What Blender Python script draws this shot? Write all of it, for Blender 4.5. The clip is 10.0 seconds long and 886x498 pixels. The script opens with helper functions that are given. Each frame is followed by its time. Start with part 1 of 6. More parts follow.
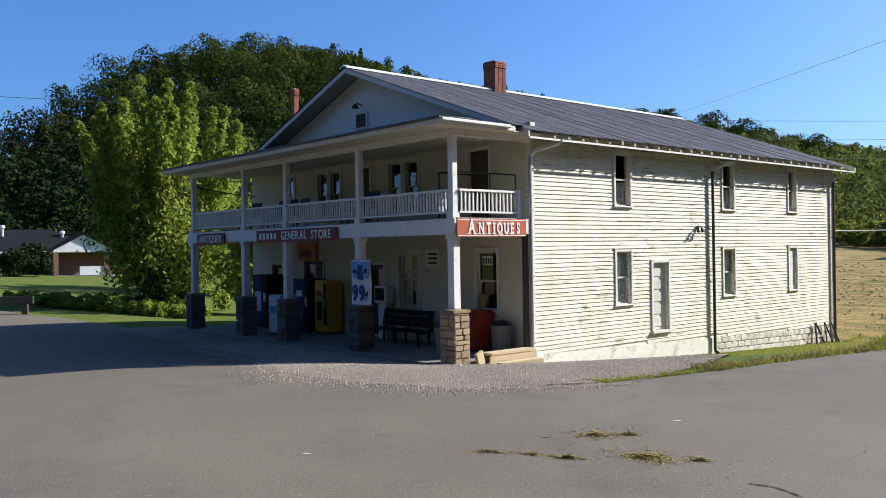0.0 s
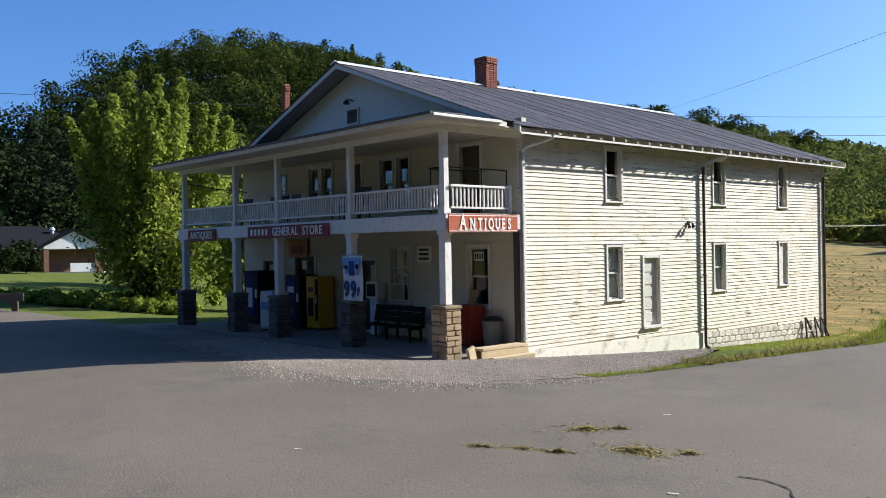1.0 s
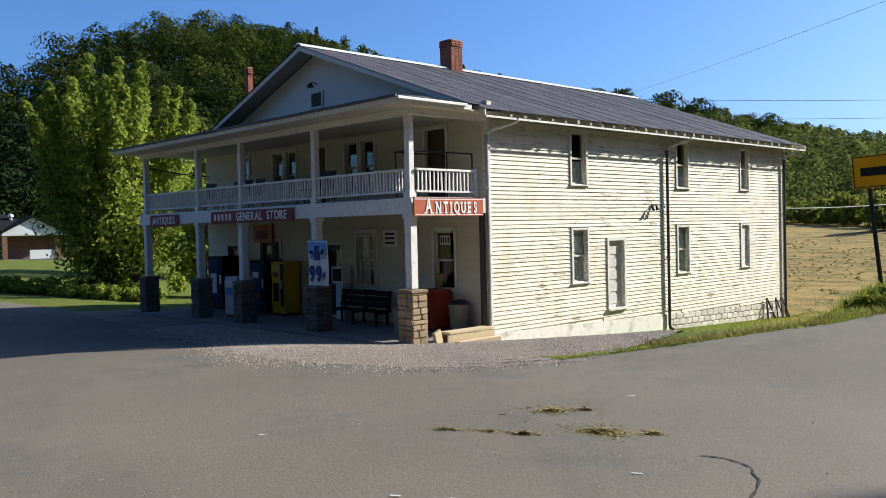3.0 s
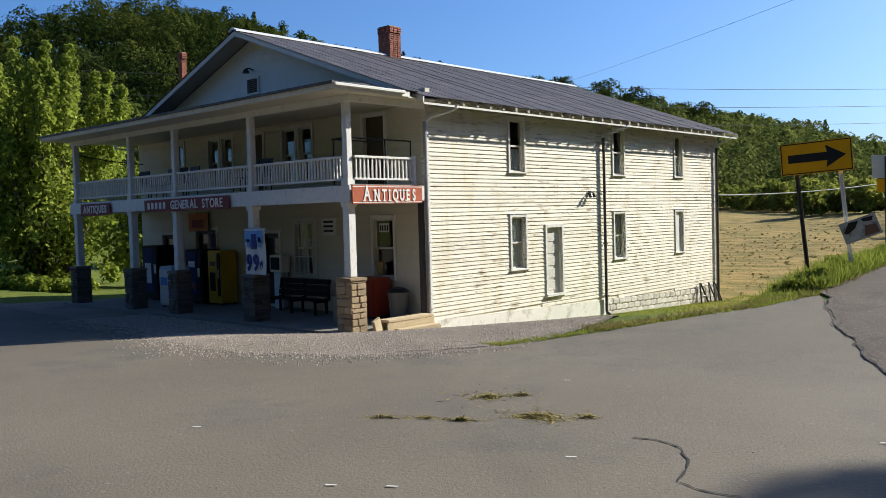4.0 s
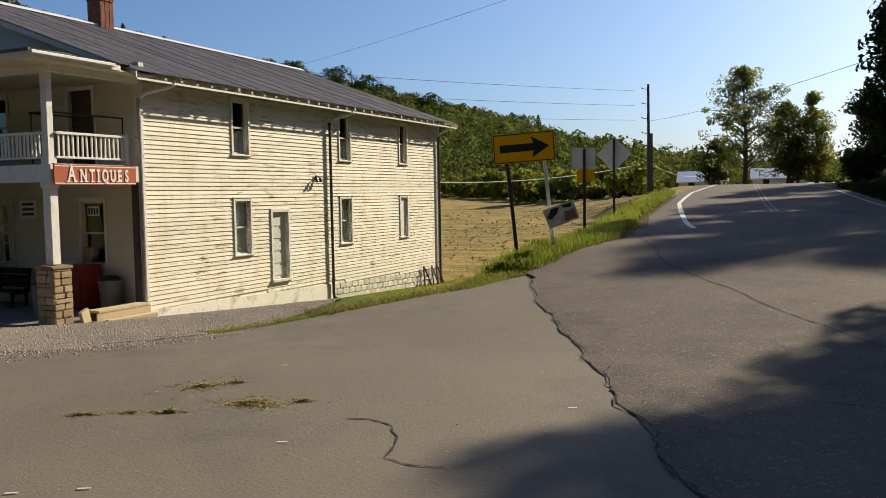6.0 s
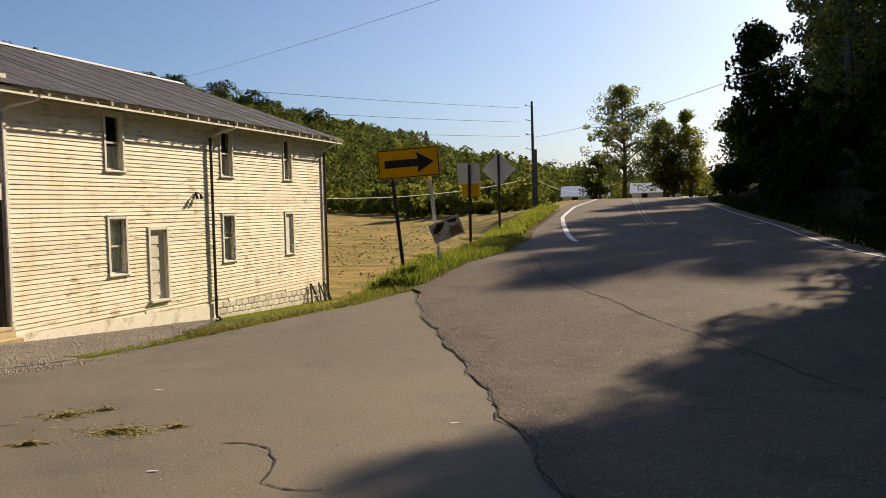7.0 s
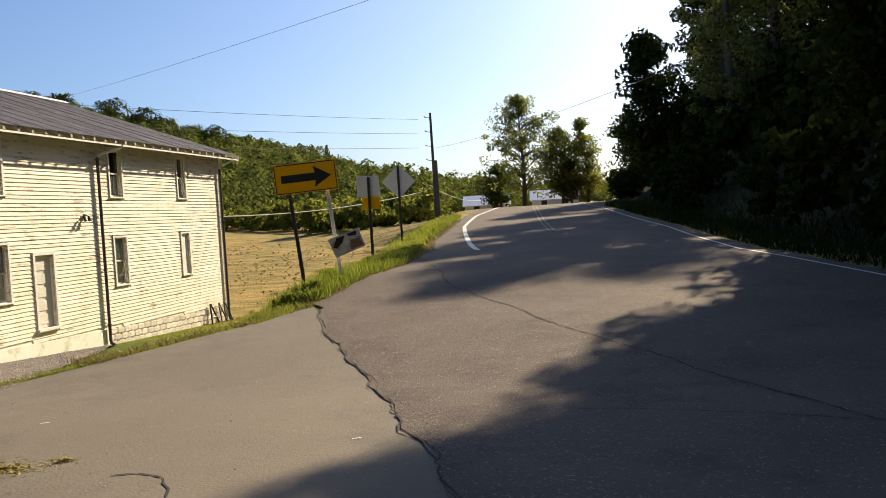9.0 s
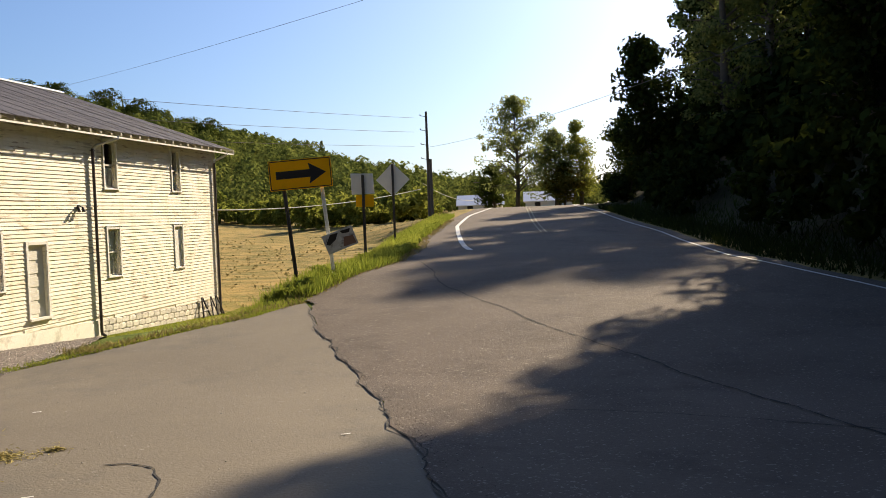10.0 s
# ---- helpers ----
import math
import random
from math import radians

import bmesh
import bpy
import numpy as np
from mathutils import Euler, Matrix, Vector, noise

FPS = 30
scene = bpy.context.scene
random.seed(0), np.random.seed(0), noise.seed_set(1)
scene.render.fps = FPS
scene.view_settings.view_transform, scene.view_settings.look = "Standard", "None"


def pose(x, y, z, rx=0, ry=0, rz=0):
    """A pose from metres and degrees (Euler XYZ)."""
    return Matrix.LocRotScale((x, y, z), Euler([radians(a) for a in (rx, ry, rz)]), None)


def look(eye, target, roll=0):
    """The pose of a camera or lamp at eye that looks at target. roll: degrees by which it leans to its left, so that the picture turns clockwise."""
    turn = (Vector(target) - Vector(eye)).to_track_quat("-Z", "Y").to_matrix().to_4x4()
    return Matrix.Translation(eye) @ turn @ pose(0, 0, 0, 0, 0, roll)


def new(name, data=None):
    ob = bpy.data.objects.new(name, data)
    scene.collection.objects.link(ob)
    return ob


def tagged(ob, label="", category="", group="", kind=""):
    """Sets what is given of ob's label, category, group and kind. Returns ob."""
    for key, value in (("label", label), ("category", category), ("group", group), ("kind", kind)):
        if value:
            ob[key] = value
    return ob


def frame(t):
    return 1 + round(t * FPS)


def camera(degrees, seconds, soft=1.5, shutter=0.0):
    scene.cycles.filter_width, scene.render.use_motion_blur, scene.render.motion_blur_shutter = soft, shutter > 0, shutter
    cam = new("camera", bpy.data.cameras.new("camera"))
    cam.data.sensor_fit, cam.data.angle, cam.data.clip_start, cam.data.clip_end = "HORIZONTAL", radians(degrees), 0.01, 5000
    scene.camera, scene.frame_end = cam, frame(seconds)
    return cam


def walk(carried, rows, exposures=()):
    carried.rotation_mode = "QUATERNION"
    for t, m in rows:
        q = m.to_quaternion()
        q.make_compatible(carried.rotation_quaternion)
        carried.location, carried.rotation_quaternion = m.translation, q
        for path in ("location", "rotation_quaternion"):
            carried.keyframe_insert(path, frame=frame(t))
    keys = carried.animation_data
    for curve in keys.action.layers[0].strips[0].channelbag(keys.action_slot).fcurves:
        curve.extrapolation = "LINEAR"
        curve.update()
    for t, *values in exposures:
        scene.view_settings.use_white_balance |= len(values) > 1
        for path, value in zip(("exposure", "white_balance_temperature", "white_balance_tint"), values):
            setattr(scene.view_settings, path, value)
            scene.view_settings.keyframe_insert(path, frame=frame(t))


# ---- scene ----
cam = camera(54.7, 10.0, soft=0.5)
PATH = [
    (0, (15.002, -16.112, 3.065), (13.494, -14.797, 3.066), -0.9),
    (0.5, (14.99, -16.106, 3.044), (13.483, -14.791, 3.047), -1.0),
    (1, (15.017, -16.104, 3.049), (13.522, -14.776, 3.041), -1.0),
    (1.5, (15.019, -16.094, 3.049), (13.545, -14.742, 3.03), -0.7),
    (2, (14.997, -16.071, 3.038), (13.538, -14.703, 3.006), -1.0),
    (3.5, (15.014, -16.043, 3.041), (13.599, -14.631, 2.981), -1.6),
    (4, (15.036, -16.003, 3.038), (13.691, -14.525, 2.959), -1.6),
    (4.5, (15.051, -15.955, 3.035), (13.809, -14.389, 2.958), -1.4),
    (5, (15.086, -15.904, 3.017), (13.968, -14.249, 2.924), -1.5),
    (5.5, (15.129, -15.849, 3.002), (14.149, -14.109, 2.886), -1.4),
    (6, (15.166, -15.811, 2.995), (14.334, -13.996, 2.869), -1.0),
    (6.2, (15.187, -15.807, 3.001), (14.413, -13.967, 2.874), -0.8),
    (7.5, (15.256, -15.592, 2.973), (14.748, -13.66, 2.888), -2.4),
    (8, (15.278, -15.554, 2.965), (14.844, -13.604, 2.872), -3.0),
    (8.5, (15.315, -15.594, 2.971), (14.926, -13.634, 2.896), -3.2),
    (9, (15.331, -15.597, 2.97), (14.952, -13.634, 2.894), -3.5),
    (9.5, (15.33, -15.599, 2.965), (14.953, -13.637, 2.881), -2.8),
    (10, (15.361, -15.735, 2.998), (14.999, -13.769, 2.918), -2.1),
]
walk(cam, [(t, look(eye, target, roll)) for t, eye, target, roll in PATH], exposures=[(0.0, 0.88, 5800, 10), (2.0, 0.86, 5900, 9.5), (4.0, 0.75, 6080, 7), (4.6, 0.53, 6300, 6), (5.2, 0.5, 6950, 6), (6.2, 0.47, 7450, 10), (7.4, 0.64, 8500, 13), (8.5, 0.87, 8200, 12), (10.0, 0.92, 7850, 12)])

# ---- light ----
SUN_AZ, SUN_EL = 23.5, 31.0     # degrees from +y towards +x, and above the horizon
world = bpy.data.worlds.new("sky")
scene.world = world
world.use_nodes = True
wn = world.node_tree
sky = wn.nodes.new("ShaderNodeTexSky")
sky.sky_type = "NISHITA"
sky.sun_disc = False
sky.sun_elevation = radians(SUN_EL)
sky.sun_rotation = radians(SUN_AZ)
sky.air_density, sky.dust_density, sky.ozone_density = 0.9, 1.7, 10.0
wn.nodes["Background"].inputs[1].default_value = 0.094
wn.links.new(sky.outputs[0], wn.nodes["Background"].inputs[0])
sun = new("sun", bpy.data.lights.new("sun", "SUN"))
sun.data.energy, sun.data.angle, sun.data.color = 5.0, radians(0.8), (1.0, 0.91, 0.76)
_a, _e = radians(SUN_AZ), radians(SUN_EL)
sun.matrix_world = look((0, 0, 60), (-math.sin(_a) * math.cos(_e) * 10, -math.cos(_a) * math.cos(_e) * 10, 60 - math.sin(_e) * 10))


# ---- materials ----
def mat(name, base, rough=0.7, vary=0.15, scale=3.0, fine=40.0, bump=0.2, metallic=0.0, rand=0.0, island=0.0, stain=None, stain_amount=0.5, stain_scale=1.2, spec=0.4, speck=None, speck_scale=20.0, speck_from=0.64):
    """A worn surface: base colour with variation at two scales, an optional stain colour, and fine relief."""
    m = bpy.data.materials.new(name)
    m.use_nodes = True
    nt = m.node_tree
    bs = nt.nodes["Principled BSDF"]
    geo = nt.nodes.new("ShaderNodeNewGeometry")

    def tex(s, detail, rg=0.6):
        n = nt.nodes.new("ShaderNodeTexNoise")
        n.inputs["Scale"].default_value = s
        n.inputs["Detail"].default_value = detail
        n.inputs["Roughness"].default_value = rg
        nt.links.new(geo.outputs["Position"], n.inputs["Vector"])
        return n.outputs["Fac"]

    def math_node(op, a, b):
        n = nt.nodes.new("ShaderNodeMath")
        n.operation = op
        for i, v in enumerate((a, b)):
            if isinstance(v, (int, float)):
                n.inputs[i].default_value = v
            else:
                nt.links.new(v, n.inputs[i])
        return n.outputs[0]

    coarse, small = tex(scale, 4), tex(fine, 3, 0.7)
    f = math_node("ADD", math_node("MULTIPLY", coarse, vary * 2.0), math_node("MULTIPLY", small, vary * 1.2))
    f = math_node("ADD", f, 1.0 - vary * 1.6)
    if rand:
        info = nt.nodes.new("ShaderNodeObjectInfo")
        f = math_node("ADD", f, math_node("MULTIPLY", math_node("SUBTRACT", info.outputs["Random"], 0.5), rand))
    if island:
        f = math_node("ADD", f, math_node("MULTIPLY", math_node("SUBTRACT", geo.outputs["Random Per Island"], 0.5), island))
    mix = nt.nodes.new("ShaderNodeVectorMath")
    mix.operation = "SCALE"
    mix.inputs[0].default_value = base
    nt.links.new(f, mix.inputs["Scale"])
    colour = mix.outputs[0]
    if stain:
        ramp = nt.nodes.new("ShaderNodeMapRange")
        ramp.inputs["From Min"].default_value, ramp.inputs["From Max"].default_value = 0.52, 0.68
        ramp.inputs["To Max"].default_value = stain_amount
        nt.links.new(tex(stain_scale, 6, 0.7), ramp.inputs["Value"])
        mx = nt.nodes.new("ShaderNodeMix")
        mx.data_type = "RGBA"
        nt.links.new(ramp.outputs[0], mx.inputs["Factor"])
        nt.links.new(colour, mx.inputs["A"])
        mx.inputs["B"].default_value = (*stain, 1)
        colour = mx.outputs["Result"]
    if speck:
        ramp = nt.nodes.new("ShaderNodeMapRange")
        ramp.inputs["From Min"].default_value, ramp.inputs["From Max"].default_value = speck_from, speck_from + 0.05
        ramp.inputs["To Max"].default_value = 0.85
        nt.links.new(tex(speck_scale, 2, 0.5), ramp.inputs["Value"])
        mx = nt.nodes.new("ShaderNodeMix")
        mx.data_type = "RGBA"
        nt.links.new(ramp.outputs[0], mx.inputs["Factor"])
        nt.links.new(colour, mx.inputs["A"])
        mx.inputs["B"].default_value = (*speck, 1)
        colour = mx.outputs["Result"]
    nt.links.new(colour, bs.inputs["Base Color"])
    bs.inputs["Roughness"].default_value = rough
    bs.inputs["Metallic"].default_value = metallic
    bs.inputs["Specular IOR Level"].default_value = spec
    if bump:
        b = nt.nodes.new("ShaderNodeBump")
        b.inputs["Strength"].default_value = bump
        b.inputs["Distance"].default_value = 0.02
        nt.links.new(small, b.inputs["Height"])
        nt.links.new(b.outputs[0], bs.inputs["Normal"])
    return m


def leaf_mat(name, dark, light, through_light=0.35, grain=0.6):
    """Foliage: each leaf clump takes its own green between two colours and lets some light through."""
    m = bpy.data.materials.new(name)
    m.use_nodes = True
    nt = m.node_tree
    nt.nodes.remove(nt.nodes["Principled BSDF"])
    geo = nt.nodes.new("ShaderNodeNewGeometry")
    n = nt.nodes.new("ShaderNodeTexNoise")
    n.inputs["Scale"].default_value = 0.16
    n.inputs["Detail"].default_value = 3
    nt.links.new(geo.outputs["Position"], n.inputs["Vector"])
    add = nt.nodes.new("ShaderNodeMath")
    add.operation = "MULTIPLY_ADD"
    nt.links.new(geo.outputs["Random Per Island"], add.inputs[0])
    add.inputs[1].default_value = grain
    sub = nt.nodes.new("ShaderNodeMapRange")
    sub.inputs["From Min"].default_value, sub.inputs["From Max"].default_value = 0.3, 0.7
    sub.inputs["To Min"].default_value, sub.inputs["To Max"].default_value = -0.15, 0.5
    nt.links.new(n.outputs["Fac"], sub.inputs["Value"])
    nt.links.new(sub.outputs[0], add.inputs[2])
    mx = nt.nodes.new("ShaderNodeMix")
    mx.data_type = "RGBA"
    mx.clamp_factor = True
    nt.links.new(add.outputs[0], mx.inputs["Factor"])
    mx.inputs["A"].default_value, mx.inputs["B"].default_value = (*dark, 1), (*light, 1)
    d, t, ms = nt.nodes.new("ShaderNodeBsdfDiffuse"), nt.nodes.new("ShaderNodeBsdfTranslucent"), nt.nodes.new("ShaderNodeMixShader")
    for s in (d, t):
        nt.links.new(mx.outputs["Result"], s.inputs["Color"])
    ms.inputs[0].default_value = through_light
    nt.links.new(d.outputs[0], ms.inputs[1])
    nt.links.new(t.outputs[0], ms.inputs[2])
    nt.links.new(ms.outputs[0], nt.nodes["Material Output"].inputs["Surface"])
    return m


def board_mat(name, paint, wood, yellowed):
    """Old paint on boards that run along y: flakes drawn out along the boards, drips that run down, patches of wear."""
    m = bpy.data.materials.new(name)
    m.use_nodes = True
    nt = m.node_tree
    bs = nt.nodes["Principled BSDF"]
    geo = nt.nodes.new("ShaderNodeNewGeometry")
    info = nt.nodes.new("ShaderNodeObjectInfo")

    def tex(s, detail, stretch):
        mp = nt.nodes.new("ShaderNodeMapping")
        mp.inputs["Scale"].default_value = stretch
        nt.links.new(geo.outputs["Position"], mp.inputs["Vector"])
        n = nt.nodes.new("ShaderNodeTexNoise")
        n.inputs["Scale"].default_value, n.inputs["Detail"].default_value, n.inputs["Roughness"].default_value = s, detail, 0.65
        nt.links.new(mp.outputs[0], n.inputs["Vector"])
        return n.outputs["Fac"]

    def ramp(v, lo, hi, top):
        r = nt.nodes.new("ShaderNodeMapRange")
        r.inputs["From Min"].default_value, r.inputs["From Max"].default_value, r.inputs["To Max"].default_value = lo, hi, top
        nt.links.new(v, r.inputs["Value"])
        return r.outputs[0]

    def calc(op, a, b):
        n = nt.nodes.new("ShaderNodeMath")
        n.operation = op
        for k, v in enumerate((a, b)):
            if isinstance(v, (int, float)):
                n.inputs[k].default_value = v
            else:
                nt.links.new(v, n.inputs[k])
        return n.outputs[0]

    def over(fac, a, b):
        x = nt.nodes.new("ShaderNodeMix")
        x.data_type = "RGBA"
        nt.links.new(fac, x.inputs["Factor"])
        nt.links.new(a, x.inputs["A"])
        x.inputs["B"].default_value = (*b, 1)
        return x.outputs["Result"]

    tone = nt.nodes.new("ShaderNodeVectorMath")
    tone.operation = "SCALE"
    tone.inputs[0].default_value = paint
    nt.links.new(calc("ADD", calc("MULTIPLY", info.outputs["Random"], 0.14), calc("ADD", calc("MULTIPLY", tex(30, 3, (1, 1, 1)), 0.14), 0.85)), tone.inputs["Scale"])
    c = over(ramp(tex(1.0, 5, (1, 2.2, 0.35)), 0.5, 0.72, 0.55), tone.outputs[0], yellowed)
    patch = ramp(tex(0.45, 3, (1, 1, 1)), 0.34, 0.58, 1.0)
    flakes = ramp(tex(1.6, 6, (1, 0.8, 7.0)), 0.55, 0.62, 0.8)
    c = over(calc("MULTIPLY", patch, flakes), c, wood)
    c = over(ramp(tex(5.0, 4, (1, 0.9, 3.0)), 0.67, 0.71, 0.85), c, (0.16, 0.12, 0.08))
    nt.links.new(c, bs.inputs["Base Color"])
    bs.inputs["Roughness"].default_value = 0.65
    bs.inputs["Specular IOR Level"].default_value = 0.3
    b = nt.nodes.new("ShaderNodeBump")
    b.inputs["Strength"].default_value, b.inputs["Distance"].default_value = 0.35, 0.015
    nt.links.new(tex(18, 4, (1, 0.3, 1.5)), b.inputs["Height"])
    nt.links.new(b.outputs[0], bs.inputs["Normal"])
    return m


def glass_mat():
    m = bpy.data.materials.new("window glass")
    m.use_nodes = True
    b = m.node_tree.nodes["Principled BSDF"]
    b.inputs["Base Color"].default_value = (0.9, 0.95, 0.93, 1)
    b.inputs["Transmission Weight"].default_value = 1.0
    b.inputs["Roughness"].default_value = 0.02
    b.inputs["IOR"].default_value = 1.45
    return m


M_BOARD = board_mat("weathered white clapboard paint", (0.77, 0.73, 0.61), (0.27, 0.2, 0.125), (0.58, 0.49, 0.3))
M_WHITE = mat("white trim paint", (0.72, 0.71, 0.66), 0.6, 0.1, 2, 35, 0.2, stain=(0.45, 0.4, 0.32), stain_amount=0.22, stain_scale=5)
M_PORCHW = mat("cream porch wall paint", (0.66, 0.62, 0.5), 0.65, 0.08, 1, 30, 0.2, rand=0.06, stain=(0.4, 0.35, 0.26), stain_amount=0.25, stain_scale=2)
M_PLASTER = mat("flaking whitewashed foundation", (0.82, 0.79, 0.7), 0.85, 0.2, 1.5, 20, 0.6, stain=(0.36, 0.33, 0.24), stain_amount=0.85, stain_scale=1.5)
M_BLOCK = mat("rock faced concrete block", (0.78, 0.74, 0.65), 0.9, 0.2, 4, 25, 0.8, rand=0.3, stain=(0.3, 0.28, 0.24), stain_amount=0.6, stain_scale=3)
M_ROOF = mat("dark weathered sheet metal", (0.072, 0.066, 0.07), 0.6, 0.4, 0.9, 9, 0.3, rand=0.12, stain=(0.17, 0.15, 0.145), stain_amount=0.6, stain_scale=1.4, speck=(0.03, 0.026, 0.026), speck_scale=2.6, speck_from=0.6)
M_RIDGE = mat("bright galvanised ridge cap", (0.75, 0.75, 0.74), 0.4, 0.1, 2, 20, 0.1, metallic=0.3)
M_BRICK = mat("red chimney brick", (0.29, 0.1, 0.062), 0.85, 0.25, 6, 40, 0.5, rand=0.5)
M_MORTAR = mat("grey mortar", (0.32, 0.27, 0.22), 0.9, 0.15, 4, 40, 0.4)
# Porch shade on the inner piers is put into this stone colour.
M_STONE_SHADED = mat("field stone darkened for porch shade", (0.13, 0.11, 0.095), 0.88, 0.3, 5, 25, 0.8, rand=0.55)
M_STONE = mat("tan field stone", (0.38, 0.285, 0.175), 0.85, 0.3, 5, 25, 0.8, rand=0.55)
M_CONC = mat("worn concrete", (0.2, 0.185, 0.165), 0.85, 0.2, 1.6, 30, 0.4, stain=(0.16, 0.15, 0.13), stain_amount=0.6)
M_ASPH = mat("old brownish asphalt lot", (0.138, 0.117, 0.088), 0.85, 0.34, 0.22, 30, 0.45, stain=(0.098, 0.09, 0.074), stain_amount=0.75, stain_scale=0.4, spec=0.35, speck=(0.22, 0.195, 0.16), speck_scale=14.0, speck_from=0.69)
M_ROAD = mat("grey road asphalt", (0.114, 0.092, 0.076), 0.85, 0.38, 0.35, 34, 0.7, stain=(0.066, 0.056, 0.05), stain_amount=0.75, stain_scale=0.6, spec=0.15, speck=(0.24, 0.21, 0.18), speck_scale=24.0, speck_from=0.63)
M_CRACK = mat("tarred crack", (0.022, 0.02, 0.018), 0.9, 0.5, 3, 40, 0.3)
M_LINE = mat("worn white road paint", (0.58, 0.58, 0.55), 0.7, 0.15, 2, 30, 0.2, stain=(0.25, 0.24, 0.22), stain_amount=0.5, stain_scale=4)
M_YLINE = mat("worn yellow road paint", (0.16, 0.135, 0.085), 0.7, 0.15, 2, 30, 0.2)
M_GRAVEL = mat("grey limestone gravel", (0.185, 0.152, 0.12), 0.92, 0.5, 1.1, 28, 0.6, island=0.6, stain=(0.2, 0.16, 0.115), stain_amount=0.6, stain_scale=0.8)
M_DARK = mat("black painted metal", (0.015, 0.015, 0.017), 0.5, 0.2, 3, 40, 0.1)
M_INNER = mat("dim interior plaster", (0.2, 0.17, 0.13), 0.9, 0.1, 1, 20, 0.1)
M_GLASS = glass_mat()


# ---- building helpers ----
def box(bm, x0, x1, y0, y1, z0, z1):
    v = [bm.verts.new((x, y, z)) for x in (x0, x1) for y in (y0, y1) for z in (z0, z1)]
    for f in ((0, 1, 3, 2), (4, 6, 7, 5), (0, 4, 5, 1), (2, 3, 7, 6), (0, 2, 6, 4), (1, 5, 7, 3)):
        bm.faces.new([v[i] for i in f])
    return v


def soft_box(bm, x0, x1, y0, y1, z0, z1, r=0.01):
    """A box with chamfered edges."""
    t = bmesh.new()
    box(t, x0, x1, y0, y1, z0, z1)
    bmesh.ops.recalc_face_normals(t, faces=t.faces)
    bmesh.ops.bevel(t, geom=t.edges[:], offset=r, segments=2, affect="EDGES", clamp_overlap=True)
    me = bpy.data.meshes.new("t")
    t.to_mesh(me)
    t.free()
    bm.from_mesh(me)
    bpy.data.meshes.remove(me)


def tube(bm, points, r, n=8, r_end=None):
    """A round bar along points, tapering to r_end."""
    rings = []
    pts = [Vector(p) for p in points]
    for i, p in enumerate(pts):
        d = (pts[min(i + 1, len(pts) - 1)] - pts[max(i - 1, 0)]).normalized()
        a = d.orthogonal().normalized()
        if abs(d.z) < 0.95:
            a = d.cross(Vector((0, 0, 1))).normalized()
        b = d.cross(a)
        rr = r if r_end is None else r + (r_end - r) * i / (len(pts) - 1)
        rings.append([bm.verts.new(p + rr * (math.cos(6.28319 * k / n) * a + math.sin(6.28319 * k / n) * b)) for k in range(n)])
    for u, w in zip(rings, rings[1:]):
        for k in range(n):
            bm.faces.new((u[k], u[(k + 1) % n], w[(k + 1) % n], w[k]))
    bm.faces.new(rings[0][::-1])
    bm.faces.new(rings[-1])


def prism(bm, poly, axis, a, b):
    """Extrude a polygon of (u, w) pairs along an axis from a to b."""
    def at(u, w, s):
        return {"x": (s, u, w), "y": (u, s, w), "z": (u, w, s)}[axis]
    lo = [bm.verts.new(at(u, w, a)) for u, w in poly]
    hi = [bm.verts.new(at(u, w, b)) for u, w in poly]
    n = len(poly)
    bm.faces.new(lo)
    bm.faces.new(hi[::-1])
    for i in range(n):
        bm.faces.new((lo[i], hi[i], hi[(i + 1) % n], lo[(i + 1) % n]))


def lathe(bm, profile, cx=0, cy=0, n=20):
    """Turn a profile of (radius, z) pairs round the upright through cx, cy."""
    rings = [[bm.verts.new((cx + r * math.cos(6.28319 * k / n), cy + r * math.sin(6.28319 * k / n), z)) for k in range(n)] for r, z in profile]
    for u, w in zip(rings, rings[1:]):
        for k in range(n):
            bm.faces.new((u[k], u[(k + 1) % n], w[(k + 1) % n], w[k]))
    bm.faces.new(rings[0][::-1])
    bm.faces.new(rings[-1])


def part(name, bm, material, parent=None, label="", smooth=False):
    bmesh.ops.recalc_face_normals(bm, faces=bm.faces)
    me = bpy.data.meshes.new(name)
    bm.to_mesh(me)
    bm.free()
    me.materials.append(material)
    if smooth:
        me.shade_smooth()
    ob = new(name, me)
    ob.parent = parent
    return tagged(ob, label)


def piece(name, me, parent, m):
    ob = new(name, me)
    ob.parent = parent
    ob.matrix_basis = m
    return ob


def thing(name, label, category, m=None, group="", kind=""):
    ob = tagged(new(name), label, category, group, kind)
    ob.empty_display_size = 0.2
    if m is not None:
        ob.matrix_basis = m
    return ob


def box_part(name, dims, material, parent, label="", r=0.0):
    bm = bmesh.new()
    if r:
        soft_box(bm, *dims, r)
    else:
        box(bm, *dims)
    return part(name, bm, material, parent, label)


def quads(name, corners, material):
    """A mesh of loose quads from an array (n, 4, 3)."""
    n = len(corners)
    me = bpy.data.meshes.new(name)
    me.vertices.add(n * 4)
    me.vertices.foreach_set("co", np.ascontiguousarray(corners, dtype=np.float32).ravel())
    me.loops.add(n * 4)
    me.loops.foreach_set("vertex_index", np.arange(n * 4, dtype=np.int32))
    me.polygons.add(n)
    me.polygons.foreach_set("loop_start", np.arange(0, n * 4, 4, dtype=np.int32))
    me.update(calc_edges=True)
    me.materials.append(material)
    return me


def smooth(a, b, v):
    t = np.clip((v - a) / (b - a), 0, 1)
    return t * t * (3 - 2 * t)


